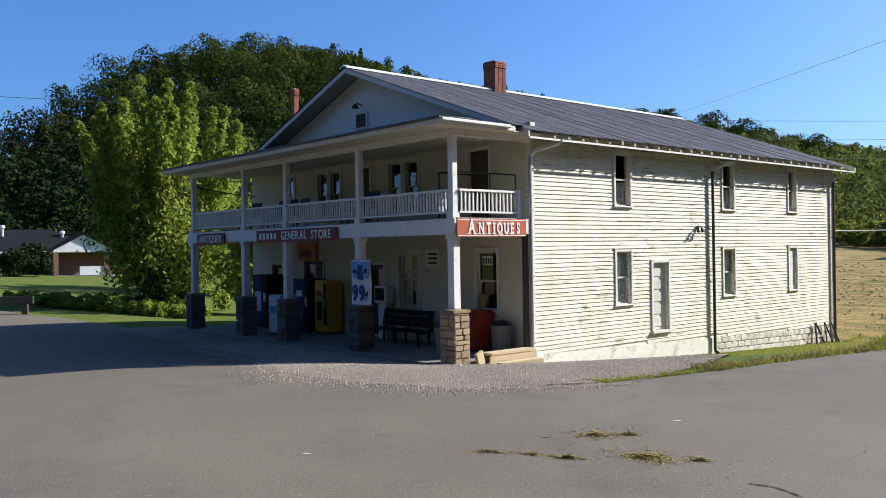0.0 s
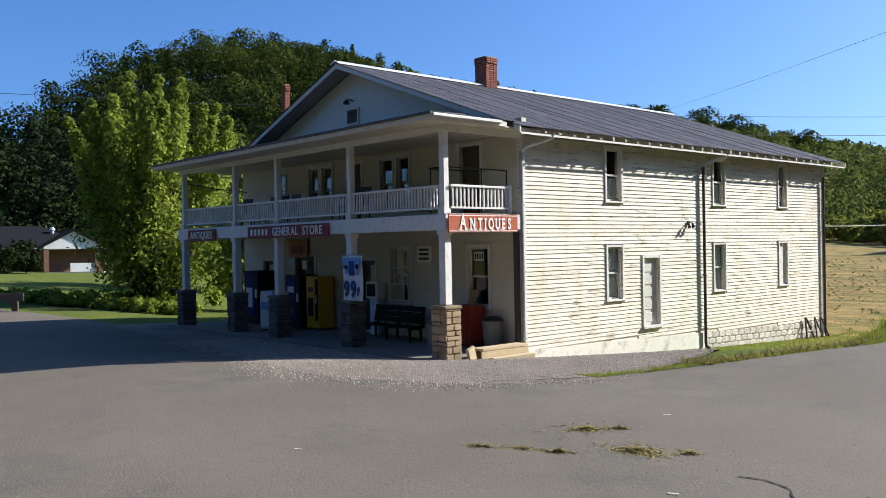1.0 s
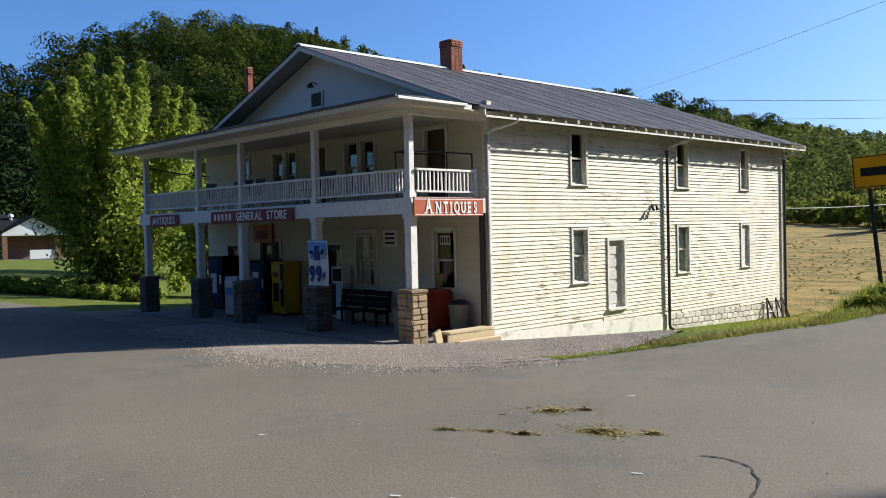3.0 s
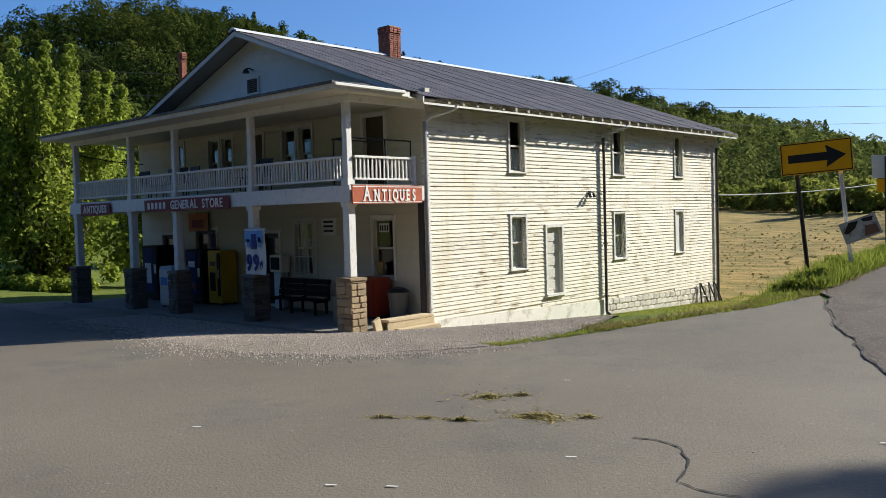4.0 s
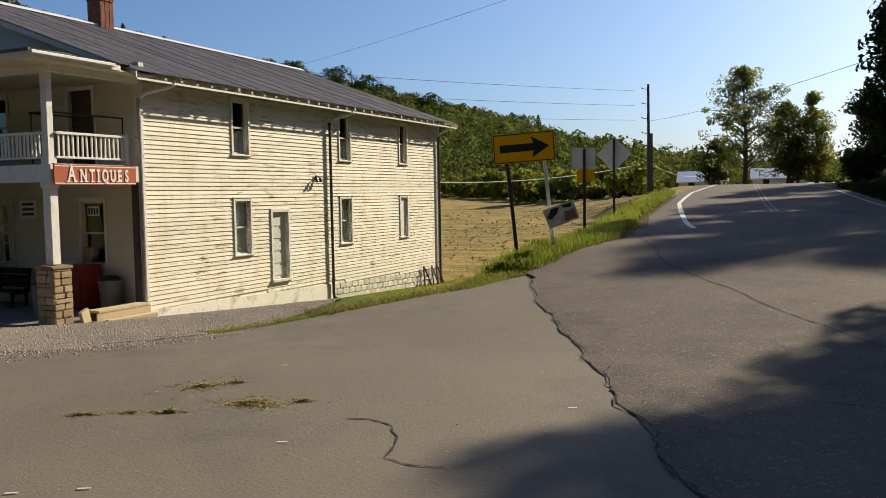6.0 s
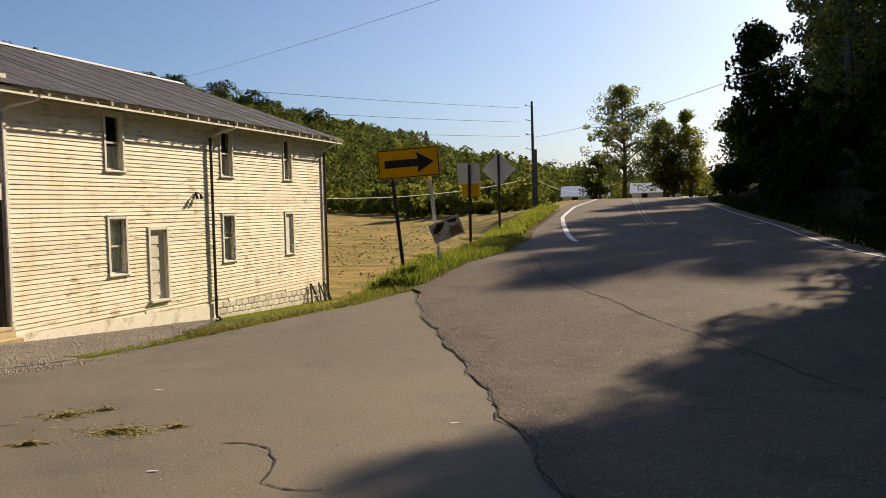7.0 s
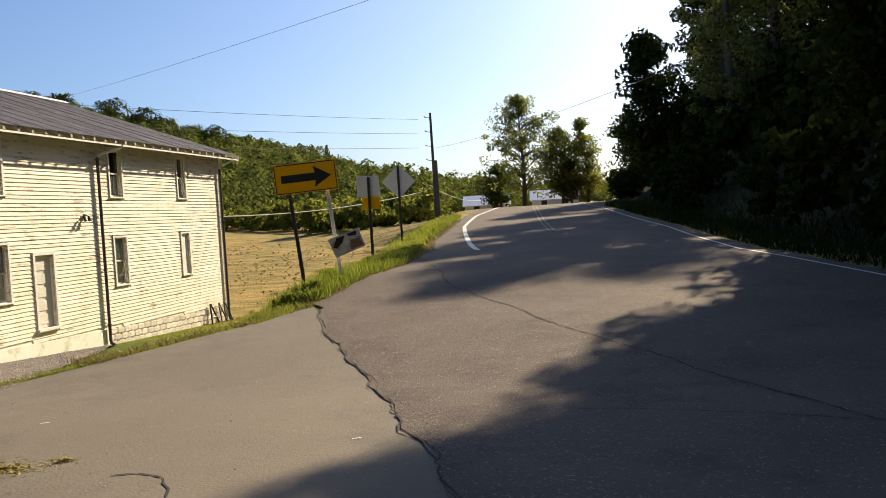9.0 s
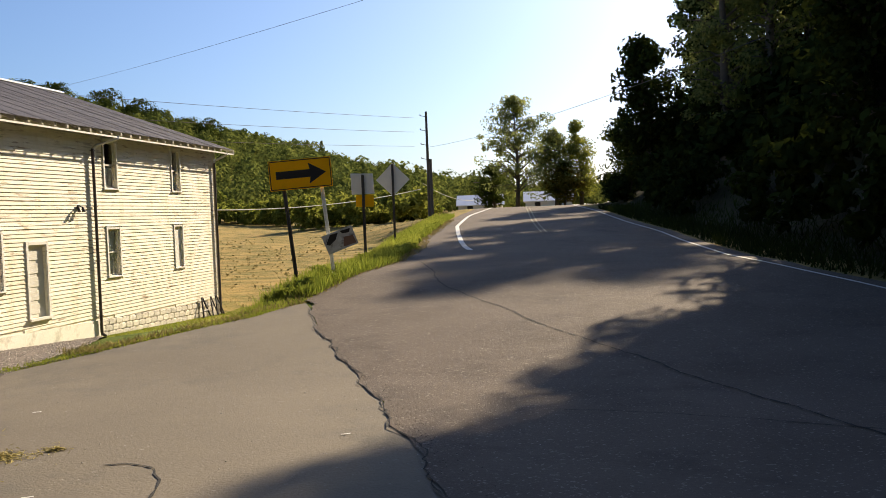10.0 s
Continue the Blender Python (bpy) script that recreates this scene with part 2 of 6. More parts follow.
# ---- ground ----
def road_z(y):
    """The height of the road along its course."""
    return np.interp(y, (-60, -20, -9, -4, 3, 7, 17, 28, 43, 63, 100, 200), (0.6, 0.75, 0.68, 0.66, 1.08, 1.42, 1.68, 2.13, 2.84, 3.42, 3.6, 5.0))


def edge_x(y):
    """Where the asphalt ends towards the field."""
    return np.interp(y, (-60, -20, -9, -4, -1, 1, 3, 7, 10.8, 17.3, 22, 35.6, 43, 63, 72, 84, 100, 140), (-30, -12, 0, 3.2, 5.6, 8.0, 8.5, 8.7, 9.0, 8.4, 7.6, 6.3, 5.7, 4.2, 7.6, 17, 32, 75))


def right_x(y):
    """The far side of the road, towards the wood."""
    return np.interp(y, (-60, -6, 3.7, 6.3, 10, 22.8, 30.8, 40.4, 64, 72, 84, 100, 140), (30, 25.0, 21.5, 20.3, 19.5, 18.4, 17.2, 16.0, 13.4, 17, 26, 41, 84))


def ground_z(x, y):
    x, y = np.asarray(x, float), np.asarray(y, float)
    far = np.hypot(x + 5, y - 5)
    yard = np.interp(y, (-12, -6, -2.5, 0, 8.4, 17, 40, 90, 140, 220), (0.5, 0.36, 0.24, 0.05, -0.4, -0.72, -0.3, 1.2, 2.2, 4))
    west = np.interp(x, (-120, -74, -60, -48, -28, -18, -10), (6, 1.75, 1.6, 1.3, 0.25, 0.15, 0.0))
    yard = yard + west * smooth(-10, -22, x)
    road = road_z(y)
    ex = edge_x(y)
    width = np.interp(y, (-20, -8, -3, 1, 6, 40, 62, 90), (14, 9, 5.0, 2.9, 3.2, 5.5, 8, 60))
    shoulder = np.interp(y, (-1, 3, 8, 60), (0, 0.9, 1.5, 1.5))
    w = smooth(ex - width, ex + 0.2 - shoulder, x)
    z = yard * (1 - w) + road * w
    rx = right_x(y)
    z = z + smooth(rx + 1.5, rx + 16, x) * 6.5 + smooth(rx + 14, rx + 90, x) * 22
    # wooded hills behind the store and across the field
    u = (x + 150) * 0.92 + (y - 60) * 0.40
    v = -(x + 150) * 0.40 + (y - 60) * 0.92
    z = z + (33.8 - 0.02 * np.clip(v - 30, 0, 90)) * np.exp(-(u / 42) ** 2) * np.exp(-(np.maximum(np.abs(v - 60) - 60, 0) / 38) ** 2)
    z = z + 10 * np.exp(-((x + 122) ** 2 + (y - 108) ** 2) / 42.0 ** 2)
    z = z - 1.3 * np.exp(-((x + 147) ** 2 + (y - 84) ** 2) / 26.0 ** 2) - 5.5 * np.exp(-((x + 136) ** 2 + (y - 51) ** 2) / 24.0 ** 2) + 3.0 * np.exp(-((x + 115) ** 2 + (y - 84) ** 2) / 22.0 ** 2)
    ridge = np.interp(x, (-260, -160, -140, -120, -101, -93, -70, -20, 15, 60, 300), (28, 21.5, 23.6, 20.0, 16.7, 13.0, 9.0, 0.0, 0, 8, 40))
    z = z + ridge * smooth(128, 195, y + 0.10 * x)
    crest = np.interp(x, (-260, -117, -105, -93, -82, -72, -63, -50, -39, -31, -12, 20), (34, 28, 28, 25, 20, 17.4, 14.6, 11.7, 9, 5.5, 3, 0))
    z = np.where(y > 180, np.maximum(z, crest * np.exp(-((y - 300) / 52.0) ** 2)), z)
    return z + smooth(280, 700, far) * 3


def axis_steps(lo, hi, core_lo, core_hi, fine, grow=1.13):
    a, s = [core_lo], fine
    while a[-1] > lo:
        s *= grow
        a.append(a[-1] - s)
    b, s = [core_hi], fine
    while b[-1] < hi:
        s *= grow
        b.append(b[-1] + s)
    return np.array(a[:0:-1] + list(np.arange(core_lo, core_hi + 1e-6, fine)) + b[1:])


def sheet(name, xs, ys, material, lift=0.0, keep=None, parent=None):
    """A grid over the ground, lifted by a little, with only the cells that keep() names."""
    X, Y = np.meshgrid(xs, ys, indexing="ij")
    Z = ground_z(X, Y) + lift
    ny = len(ys)
    faces = []
    for i in range(len(xs) - 1):
        for j in range(ny - 1):
            if keep is None or keep((xs[i] + xs[i + 1]) / 2, (ys[j] + ys[j + 1]) / 2):
                faces.append((i * ny + j, (i + 1) * ny + j, (i + 1) * ny + j + 1, i * ny + j + 1))
    me = bpy.data.meshes.new(name)
    me.from_pydata(np.stack([X, Y, Z], -1).reshape(-1, 3).tolist(), [], faces)
    bm = bmesh.new()
    bm.from_mesh(me)
    bmesh.ops.delete(bm, geom=[v for v in bm.verts if not v.link_faces], context="VERTS")
    bm.to_mesh(me)
    bm.free()
    me.materials.append(material)
    me.shade_smooth()
    ob = new(name, me)
    ob.parent = parent
    return ob


def strip(name, left, right, ys, material, lift, across=12):
    """A band over the ground between two courses left(y) and right(y)."""
    rows = []
    for y in ys:
        a, b = left(y), right(y)
        xs = np.linspace(a, b, across + 1)
        rows.append(np.stack([xs, np.full(across + 1, y), ground_z(xs, np.full(across + 1, y)) + lift], -1))
    V = np.concatenate(rows)
    n = across + 1
    faces = [(r * n + k, r * n + k + 1, (r + 1) * n + k + 1, (r + 1) * n + k) for r in range(len(ys) - 1) for k in range(across)]
    me = bpy.data.meshes.new(name)
    me.from_pydata(V.tolist(), [], faces)
    me.materials.append(material)
    me.shade_smooth()
    return new(name, me)


def field_mat():
    m = bpy.data.materials.new("mown grass and earth")
    m.use_nodes = True
    nt = m.node_tree
    bs = nt.nodes["Principled BSDF"]
    bs.inputs["Roughness"].default_value = 0.95
    bs.inputs["Specular IOR Level"].default_value = 0.1
    geo = nt.nodes.new("ShaderNodeNewGeometry")

    def tex(s, d, stretch=(1, 1, 1)):
        mp = nt.nodes.new("ShaderNodeMapping")
        mp.inputs["Scale"].default_value = stretch
        nt.links.new(geo.outputs["Position"], mp.inputs["Vector"])
        n = nt.nodes.new("ShaderNodeTexNoise")
        n.inputs["Scale"].default_value, n.inputs["Detail"].default_value, n.inputs["Roughness"].default_value = s, d, 0.7
        nt.links.new(mp.outputs[0], n.inputs["Vector"])
        return n.outputs["Fac"]

    def blend(f, lo, hi, a, b):
        r = nt.nodes.new("ShaderNodeMapRange")
        r.inputs["From Min"].default_value, r.inputs["From Max"].default_value = lo, hi
        nt.links.new(f, r.inputs["Value"])
        x = nt.nodes.new("ShaderNodeMix")
        x.data_type = "RGBA"
        nt.links.new(r.outputs[0], x.inputs["Factor"])
        for key, c in (("A", a), ("B", b)):
            if isinstance(c, tuple):
                x.inputs[key].default_value = (*c, 1)
            else:
                nt.links.new(c, x.inputs[key])
        return x.outputs["Result"]

    hay = blend(tex(0.8, 8, (0.45, 1, 1)), 0.42, 0.58, (0.33, 0.225, 0.075), (0.1, 0.1, 0.025))
    hay = blend(tex(9, 4), 0.45, 0.7, hay, (0.36, 0.26, 0.11))
    lawn = blend(tex(0.9, 6), 0.35, 0.65, (0.085, 0.12, 0.022), (0.15, 0.165, 0.035))
    lawn = blend(tex(12, 4), 0.5, 0.75, lawn, (0.06, 0.085, 0.018))
    sep = nt.nodes.new("ShaderNodeSeparateXYZ")
    nt.links.new(geo.outputs["Position"], sep.inputs[0])
    # the hay field lies behind and beside the store; the lawn west of it
    side = nt.nodes.new("ShaderNodeMath")
    side.operation = "MULTIPLY_ADD"
    nt.links.new(sep.outputs["X"], side.inputs[0])
    side.inputs[1].default_value = 1.0
    w = nt.nodes.new("ShaderNodeMath")
    w.operation = "MULTIPLY"
    nt.links.new(sep.outputs["Y"], w.inputs[0])
    w.inputs[1].default_value = 1.3
    nt.links.new(w.outputs[0], side.inputs[2])
    c = blend(side.outputs[0], 16.0, 22.0, lawn, hay)
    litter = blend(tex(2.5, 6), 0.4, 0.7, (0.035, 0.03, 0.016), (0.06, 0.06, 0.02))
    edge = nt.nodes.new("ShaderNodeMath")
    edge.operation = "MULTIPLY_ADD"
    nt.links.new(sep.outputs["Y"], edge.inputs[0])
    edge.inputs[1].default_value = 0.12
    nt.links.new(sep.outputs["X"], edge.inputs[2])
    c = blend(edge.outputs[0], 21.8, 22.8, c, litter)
    nt.links.new(c, bs.inputs["Base Color"])
    bp = nt.nodes.new("ShaderNodeBump")
    bp.inputs["Strength"].default_value, bp.inputs["Distance"].default_value = 0.8, 0.08
    nt.links.new(tex(6, 6), bp.inputs["Height"])
    nt.links.new(bp.outputs[0], bs.inputs["Normal"])
    return m


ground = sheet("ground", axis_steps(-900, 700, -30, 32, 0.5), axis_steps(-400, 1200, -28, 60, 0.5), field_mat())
tagged(ground, "mown grass ground rising to wooded hills", "ground", kind="structure")


def seam_x(y):
    """The ragged joint between the lot and the road."""
    return np.interp(y, (-30, -14, -9, -4.6, 0, 3.1, 6), (18.5, 16.2, 14.1, 12.2, 9.9, 8.75, 7.4)) + 0.05 * np.sin(y * 3.1) + 0.03 * np.sin(y * 7.7)


def lot_top(x):
    """How far the lot reaches towards the store and the verge."""
    return np.interp(x, (-60, -25, -16, -3, -2, 0.5, 2.1, 3.6, 4.5, 5.0, 5.6, 6.1, 6.7, 8, 8.6, 9.9, 12.2, 14.1, 16.2, 18.5), (-9, -5.6, -4.2, -5.0, -6.0, -6.9, -6.85, -6.2, -5.7, -5.1, -4.1, -3.0, -1.7, 1.0, 3.1, 0.2, -4.4, -8.8, -13.8, -27)) + 0.08 * np.sin(x * 4.3)


def band(name, xs, low, high, material, lift, along=60):
    """A sheet over the ground between two courses low(x) and high(x)."""
    V = []
    for x in xs:
        y = np.linspace(low(x), high(x), along + 1)
        V.append(np.stack([np.full(along + 1, x), y, ground_z(np.full(along + 1, x), y) + lift], -1))
    n = along + 1
    faces = [(r * n + k, (r + 1) * n + k, (r + 1) * n + k + 1, r * n + k + 1) for r in range(len(xs) - 1) for k in range(along)]
    me = bpy.data.meshes.new(name)
    me.from_pydata(np.concatenate(V).tolist(), [], faces)
    me.materials.append(material)
    me.shade_smooth()
    return new(name, me)


lot = band("pavement", np.arange(-60, 18.3, 0.3), lambda x: -29.0, lambda x: float(lot_top(x)), M_ASPH, 0.03)
tagged(lot, "brownish worn asphalt lot with cracks", "pavement", kind="structure")
road = strip("road", lambda y: float(seam_x(y)) if y < 3.1 else float(edge_x(y)) + 0.06 * math.sin(y * 2.3) + 0.05 * math.sin(y * 5.1), lambda y: float(right_x(y)),
             list(np.arange(-28, 60, 0.3)) + list(np.arange(60, 141, 2.0)), M_ROAD, 0.045, 24)
tagged(road, "grey asphalt road bending over a rise", "road", kind="structure")
gravel = band("gravel", np.arange(-16, 6.2, 0.3), lambda x: float(lot_top(x)) - 0.5, lambda x: float(np.interp(x, (-16, -0.5, -0.3, 0.05, 0.2, 2.4, 4.5, 6.2), (-2.2, -2.2, -2.2, -0.3, 5.4, 4.4, 2.4, -1.4))), M_GRAVEL, 0.036, 30)
tagged(gravel, "grey crushed gravel apron before the porch", "gravel", kind="structure")


def course(name, points, width, material, lift, label, category, wobble=0.0):
    """A narrow band on the ground along a course of (x, y) points."""
    rnd = random.Random(len(points) * 7 + int(points[0][0] * 10))
    P = []
    for (ax, ay), (bx, by) in zip(points, points[1:]):
        n = max(2, int(math.hypot(bx - ax, by - ay) / (0.09 if wobble else 0.25)))
        for k in range(n):
            P.append((ax + (bx - ax) * k / n, ay + (by - ay) * k / n))
    P.append(points[-1])
    V, faces = [], []
    off = 0
    for i, (x, y) in enumerate(P):
        a, b = P[max(i - 1, 0)], P[min(i + 1, len(P) - 1)]
        d = Vector((b[0] - a[0], b[1] - a[1], 0)).normalized()
        s = Vector((-d.y, d.x, 0))
        if wobble:
            off = 0.75 * off + rnd.uniform(-wobble, wobble) * 0.8
        w = width * (rnd.uniform(0.3, 1.6) if wobble else 1.0) / 2
        for e in (-w, w):
            px, py = x + s.x * (e + off), y + s.y * (e + off)
            V.append((px, py, float(ground_z(px, py)) + lift))
        if i:
            faces.append((2 * i - 2, 2 * i, 2 * i + 1, 2 * i - 1))
    me = bpy.data.meshes.new(name)
    me.from_pydata(V, [], faces)
    me.materials.append(material)
    return tagged(new(name, me), label, category, kind="structure")


course("crack", [(float(seam_x(y)), y) for y in np.arange(-13, 3.2, 0.4)], 0.02, M_CRACK, 0.052, "ragged dark crack between lot and road", "crack", 0.05)
course("crack", [(9.3, 11.6), (9.84, 10.5), (11.5, 4.9), (13.2, 2.0), (14.5, -0.56), (16.2, -3.3), (17.3, -5.4), (17.8, -6.5), (18.6, -8.0)], 0.036, M_CRACK, 0.053, "long dark crack across the road", "crack", 0.03)
course("crack", [(14.9, -5.95), (15.6, -6.0), (16.9, -6.3), (18.6, -6.9)], 0.02, M_CRACK, 0.053, "thin crack across the road", "crack", 0.02)
course("crack", [(10.6, -8.33), (10.83, -8.29), (11.18, -8.38), (11.49, -8.9), (11.63, -9.37), (11.91, -9.45), (12.2, -9.42)], 0.022, M_CRACK, 0.038, "curving crack in the lot", "crack", 0.03)
course("road_line", [(10.7, 15.0), (10.2, 17.0), (9.7, 19.3), (8.65, 24.9), (7.6, 31), (7.15, 35.7), (6.7, 41), (5.6, 62.6), (8.6, 71.5), (13.5, 78.5), (20, 86)], 0.2, M_LINE, 0.06, "white edge line on the road", "road line")
course("road_line", [(float(right_x(y)) - 0.55, y) for y in np.arange(-8, 100, 3.0)], 0.09, M_LINE, 0.06, "worn white edge line beside the wood", "road line")
for _s in (-0.12, 0.12):
    course("road_line", [((float(edge_x(y)) + float(right_x(y))) / 2 + _s, y) for y in np.arange(24, 100, 3.0)], 0.1, M_YLINE, 0.06, "worn yellow centre line", "road line")
# Narrow dark line where the asphalt meets the gravel.
course("crack", [(4.6, -5.75), (5.0, -5.2), (5.6, -4.2), (6.1, -3.1), (6.6, -2.0)], 0.05, M_CRACK, 0.05, "dark line along the asphalt edge beside the gravel", "crack", 0.05)
for _p in ((6.45, -10.85), (10.45, -9.32), (9.3, -11.3), (9.75, -11.0), (8.3, -6.2), (12.6, -7.1)):
    course("paint_mark", [_p, (_p[0] + 0.09, _p[1] + 0.05)], 0.025, M_LINE, 0.042, "small pale scuff on the asphalt", "mark")


# ---- the store ----
W, L = 14.6, 17.0          # front width, depth of the store
EAVE_Z, RIDGE_Z, OVER = 5.98, 8.84, 0.55
SLOPE = (RIDGE_Z - EAVE_Z) / (W / 2 + OVER)
store = thing("store_building", "two-storey white clapboard store with double porch and dark metal roof", "building")


def wall(name, axis, at, inner, u0, u1, z0, z1, holes, material, label=""):
    """A wall of real thickness from u0 to u1 along an axis, with holes (u0, u1, z0, z1) right through it."""
    bm = bmesh.new()
    us = sorted({u0, u1, *[h[0] for h in holes], *[h[1] for h in holes]})
    for a, b in zip(us, us[1:]):
        zs = [z0]
        for h in sorted((h for h in holes if h[0] < (a + b) / 2 < h[1]), key=lambda q: q[2]):
            zs += [h[2], h[3]]
        zs.append(z1)
        for lo, hi in zip(zs[::2], zs[1::2]):
            if hi - lo > 0.001:
                if axis == "y":
                    box(bm, min(at, inner), max(at, inner), a, b, lo, hi)
                else:
                    box(bm, a, b, min(at, inner), max(at, inner), lo, hi)
    return part(name, bm, material, store, label)


# window and door openings: along the wall, then heights
SIDE_WINDOWS = [(3.46, 4.12, 1.44, 2.92), (9.08, 9.74, 1.44, 2.92), (13.44, 14.0, 1.44, 2.92), (3.46, 4.12, 4.24, 5.7), (9.08, 9.74, 4.24, 5.7), (13.44, 14.0, 4.24, 5.7)]
SIDE_DOOR = (5.18, 5.95, 0.56, 2.57)
FRONT_WINDOWS = [(-2.08, -1.3, 1.4, 2.98), (-5.5, -4.58, 1.38, 2.97), (-5.96, -5.36, 4.2, 5.72), (-5.16, -4.58, 4.2, 5.72), (-9.95, -9.37, 4.2, 5.72), (-9.17, -8.6, 4.2, 5.72), (-12.1, -11.5, 4.2, 5.72)]
FRONT_DOORS = [(-7.15, -6.3, 0.42, 2.62), (-10.9, -9.7, 0.42, 2.75), (-2.35, -1.55, 3.86, 5.75), (-7.75, -6.95, 3.86, 5.7), (-13.1, -12.4, 0.42, 2.6)]
side_wall = wall("wall_side", "y", -0.03, -0.2, 0.0, L, -0.14, 6.05, SIDE_WINDOWS + [SIDE_DOOR], M_BOARD, "sunlit white clapboard side wall with peeling paint")
front_wall = wall("wall_front", "x", 0.03, 0.2, -W, -0.03, 0.15, 6.3, FRONT_WINDOWS + FRONT_DOORS, M_PORCHW, "cream painted porch wall")
wall("wall_back", "x", L - 0.2, L, -W, -0.2, -0.9, 6.05, [], M_BOARD)
wall("wall_west", "y", -W, -W + 0.2, 0.2, L - 0.2, -0.9, 6.05, [], M_BOARD)
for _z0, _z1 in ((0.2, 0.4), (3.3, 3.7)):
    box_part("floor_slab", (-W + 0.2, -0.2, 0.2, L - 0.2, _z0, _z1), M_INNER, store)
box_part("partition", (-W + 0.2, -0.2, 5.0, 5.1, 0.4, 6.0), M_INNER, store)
# gables
for _n, _y0, _y1 in (("gable_front", 0.03, 0.2), ("gable_back", L - 0.2, L)):
    bm = bmesh.new()
    prism(bm, [(-W, 6.05), (-W / 2, 6.05 + (W / 2) * SLOPE), (0, 6.05)], "y", _y0, _y1)
    part(_n, bm, M_WHITE, store, "white boarded gable")

# clapboards: one wedge-shaped board, used again and again
bm = bmesh.new()
prism(bm, [(0.0, 0.0), (0.032, 0.0), (0.009, 0.122), (0.0, 0.122)], "y", 0.0, 1.0)
bmesh.ops.recalc_face_normals(bm, faces=bm.faces)
BOARD = bpy.data.meshes.new("clapboard")
bm.to_mesh(BOARD)
bm.free()
BOARD.materials.append(M_BOARD)
BOARD_IN = BOARD.copy()
BOARD_IN.materials.clear()
BOARD_IN.materials.append(M_PORCHW)
STEP = 0.112


def clad(parent, u0, u1, z0, z1, holes, place, me, joint, low=None):
    rnd = random.Random(int(u1 * 31))
    z, row = z0, 0
    while z < z1 - 0.02:
        start = u0 if low is None else max(u0, low(z))
        cuts = [(h[0] - 0.095, h[1] + 0.095) for h in holes if h[2] - 0.12 < z + STEP / 2 < h[3] + 0.12]
        runs, a = [], start
        for c0, c1 in sorted(cuts):
            if c0 > a:
                runs.append((a, c0))
            a = max(a, c1)
        runs.append((a, u1))
        for a, b in runs:
            while b - a > 0.02:
                e = min(b, a + rnd.uniform(joint * 0.6, joint * 1.4))
                if b - e < 0.6:
                    e = b
                h = min(1.0, (z1 - z) / 0.122)
                piece("clapboard", me, parent, place(a + 0.002, z + rnd.uniform(-0.006, 0.006), rnd.uniform(-0.12, 0.12)) @ Matrix.Diagonal((1, e - a - 0.004, h, 1)))
                a = e
        z += STEP
        row += 1


# ---- windows and doors ----
M_CURTAIN = mat("white lace curtain", (0.82, 0.8, 0.75), 0.9, 0.12, 8, 40, 0.2)
M_SASH = mat("worn sash paint", (0.62, 0.6, 0.54), 0.6, 0.15, 3, 30, 0.2)
M_DOORP = mat("grey white door paint", (0.62, 0.6, 0.54), 0.6, 0.12, 3, 30, 0.2, stain=(0.4, 0.36, 0.3), stain_amount=0.4, stain_scale=4)


def window(m, w, h, curtain="", board=False):
    """A double-hung window in its own frame: x along the wall, y outwards, z up from the sill."""
    root = thing("window", "", "", m)
    root.parent = store
    f = 0.085
    bm = bmesh.new()
    soft_box(bm, -f, 0, -0.02, 0.026, -0.02, h + f, 0.005)
    soft_box(bm, w, w + f, -0.02, 0.026, -0.02, h + f, 0.005)
    soft_box(bm, 0.001, w - 0.001, -0.02, 0.023, h, h + f, 0.005)
    soft_box(bm, -f - 0.02, w + f + 0.02, -0.02, 0.04, h + f, h + f + 0.025, 0.005)
    part("window_frame", bm, M_WHITE, root)
    box_part("window_sill", (-f - 0.03, w + f + 0.03, -0.1, 0.055, -0.065, -0.02), M_WHITE, root, r=0.008)
    if board:
        box_part("shutter_board", (0.0, w, -0.09, -0.06, 0, h), M_WHITE, root, "white board closing the window")
        return root
    for lo, hi, y in ((0, h / 2 + 0.02, -0.125), (h / 2 - 0.02, h, -0.085)):
        bm = bmesh.new()
        for d in ((0, 0.045, lo, hi), (w - 0.045, w, lo, hi), (0.045, w - 0.045, lo, lo + 0.05), (0.045, w - 0.045, hi - 0.045, hi)):
            box(bm, d[0], d[1], y - 0.03, y, d[2], d[3])
        part("sash", bm, M_SASH, root)
        box_part("pane", (0.045, w - 0.045, y - 0.018, y - 0.013, lo + 0.05, hi - 0.045), M_GLASS, root)
    if curtain:
        bm = bmesh.new()
        n = 24
        spans = {"full": [(0.02, w - 0.02, 0.05, h - 0.05)], "low": [(0.02, w * 0.6, 0.04, h * 0.45)], "pair": [(0.02, w * 0.38, 0.05, h - 0.05), (w * 0.6, w - 0.02, 0.05, h - 0.05)]}[curtain]
        for a, b, z0, z1 in spans:
            rows = [[bm.verts.new((a + (b - a) * k / n, -0.18 + 0.012 * math.sin(k * 1.9), z)) for k in range(n + 1)] for z in (z0, (z0 + z1) / 2, z1)]
            for r0, r1 in zip(rows, rows[1:]):
                for k in range(n):
                    bm.faces.new((r0[k], r0[k + 1], r1[k + 1], r1[k]))
        ob = part("curtain", bm, M_CURTAIN, root, "white curtain")
        so = ob.modifiers.new("thick", "SOLIDIFY")
        so.thickness = 0.004
    return root


def on_side(u, z):
    """x runs along the side wall, y points outwards."""
    return Matrix(((0, 1, 0, 0.0), (-1, 0, 0, u), (0, 0, 1, z), (0, 0, 0, 1)))


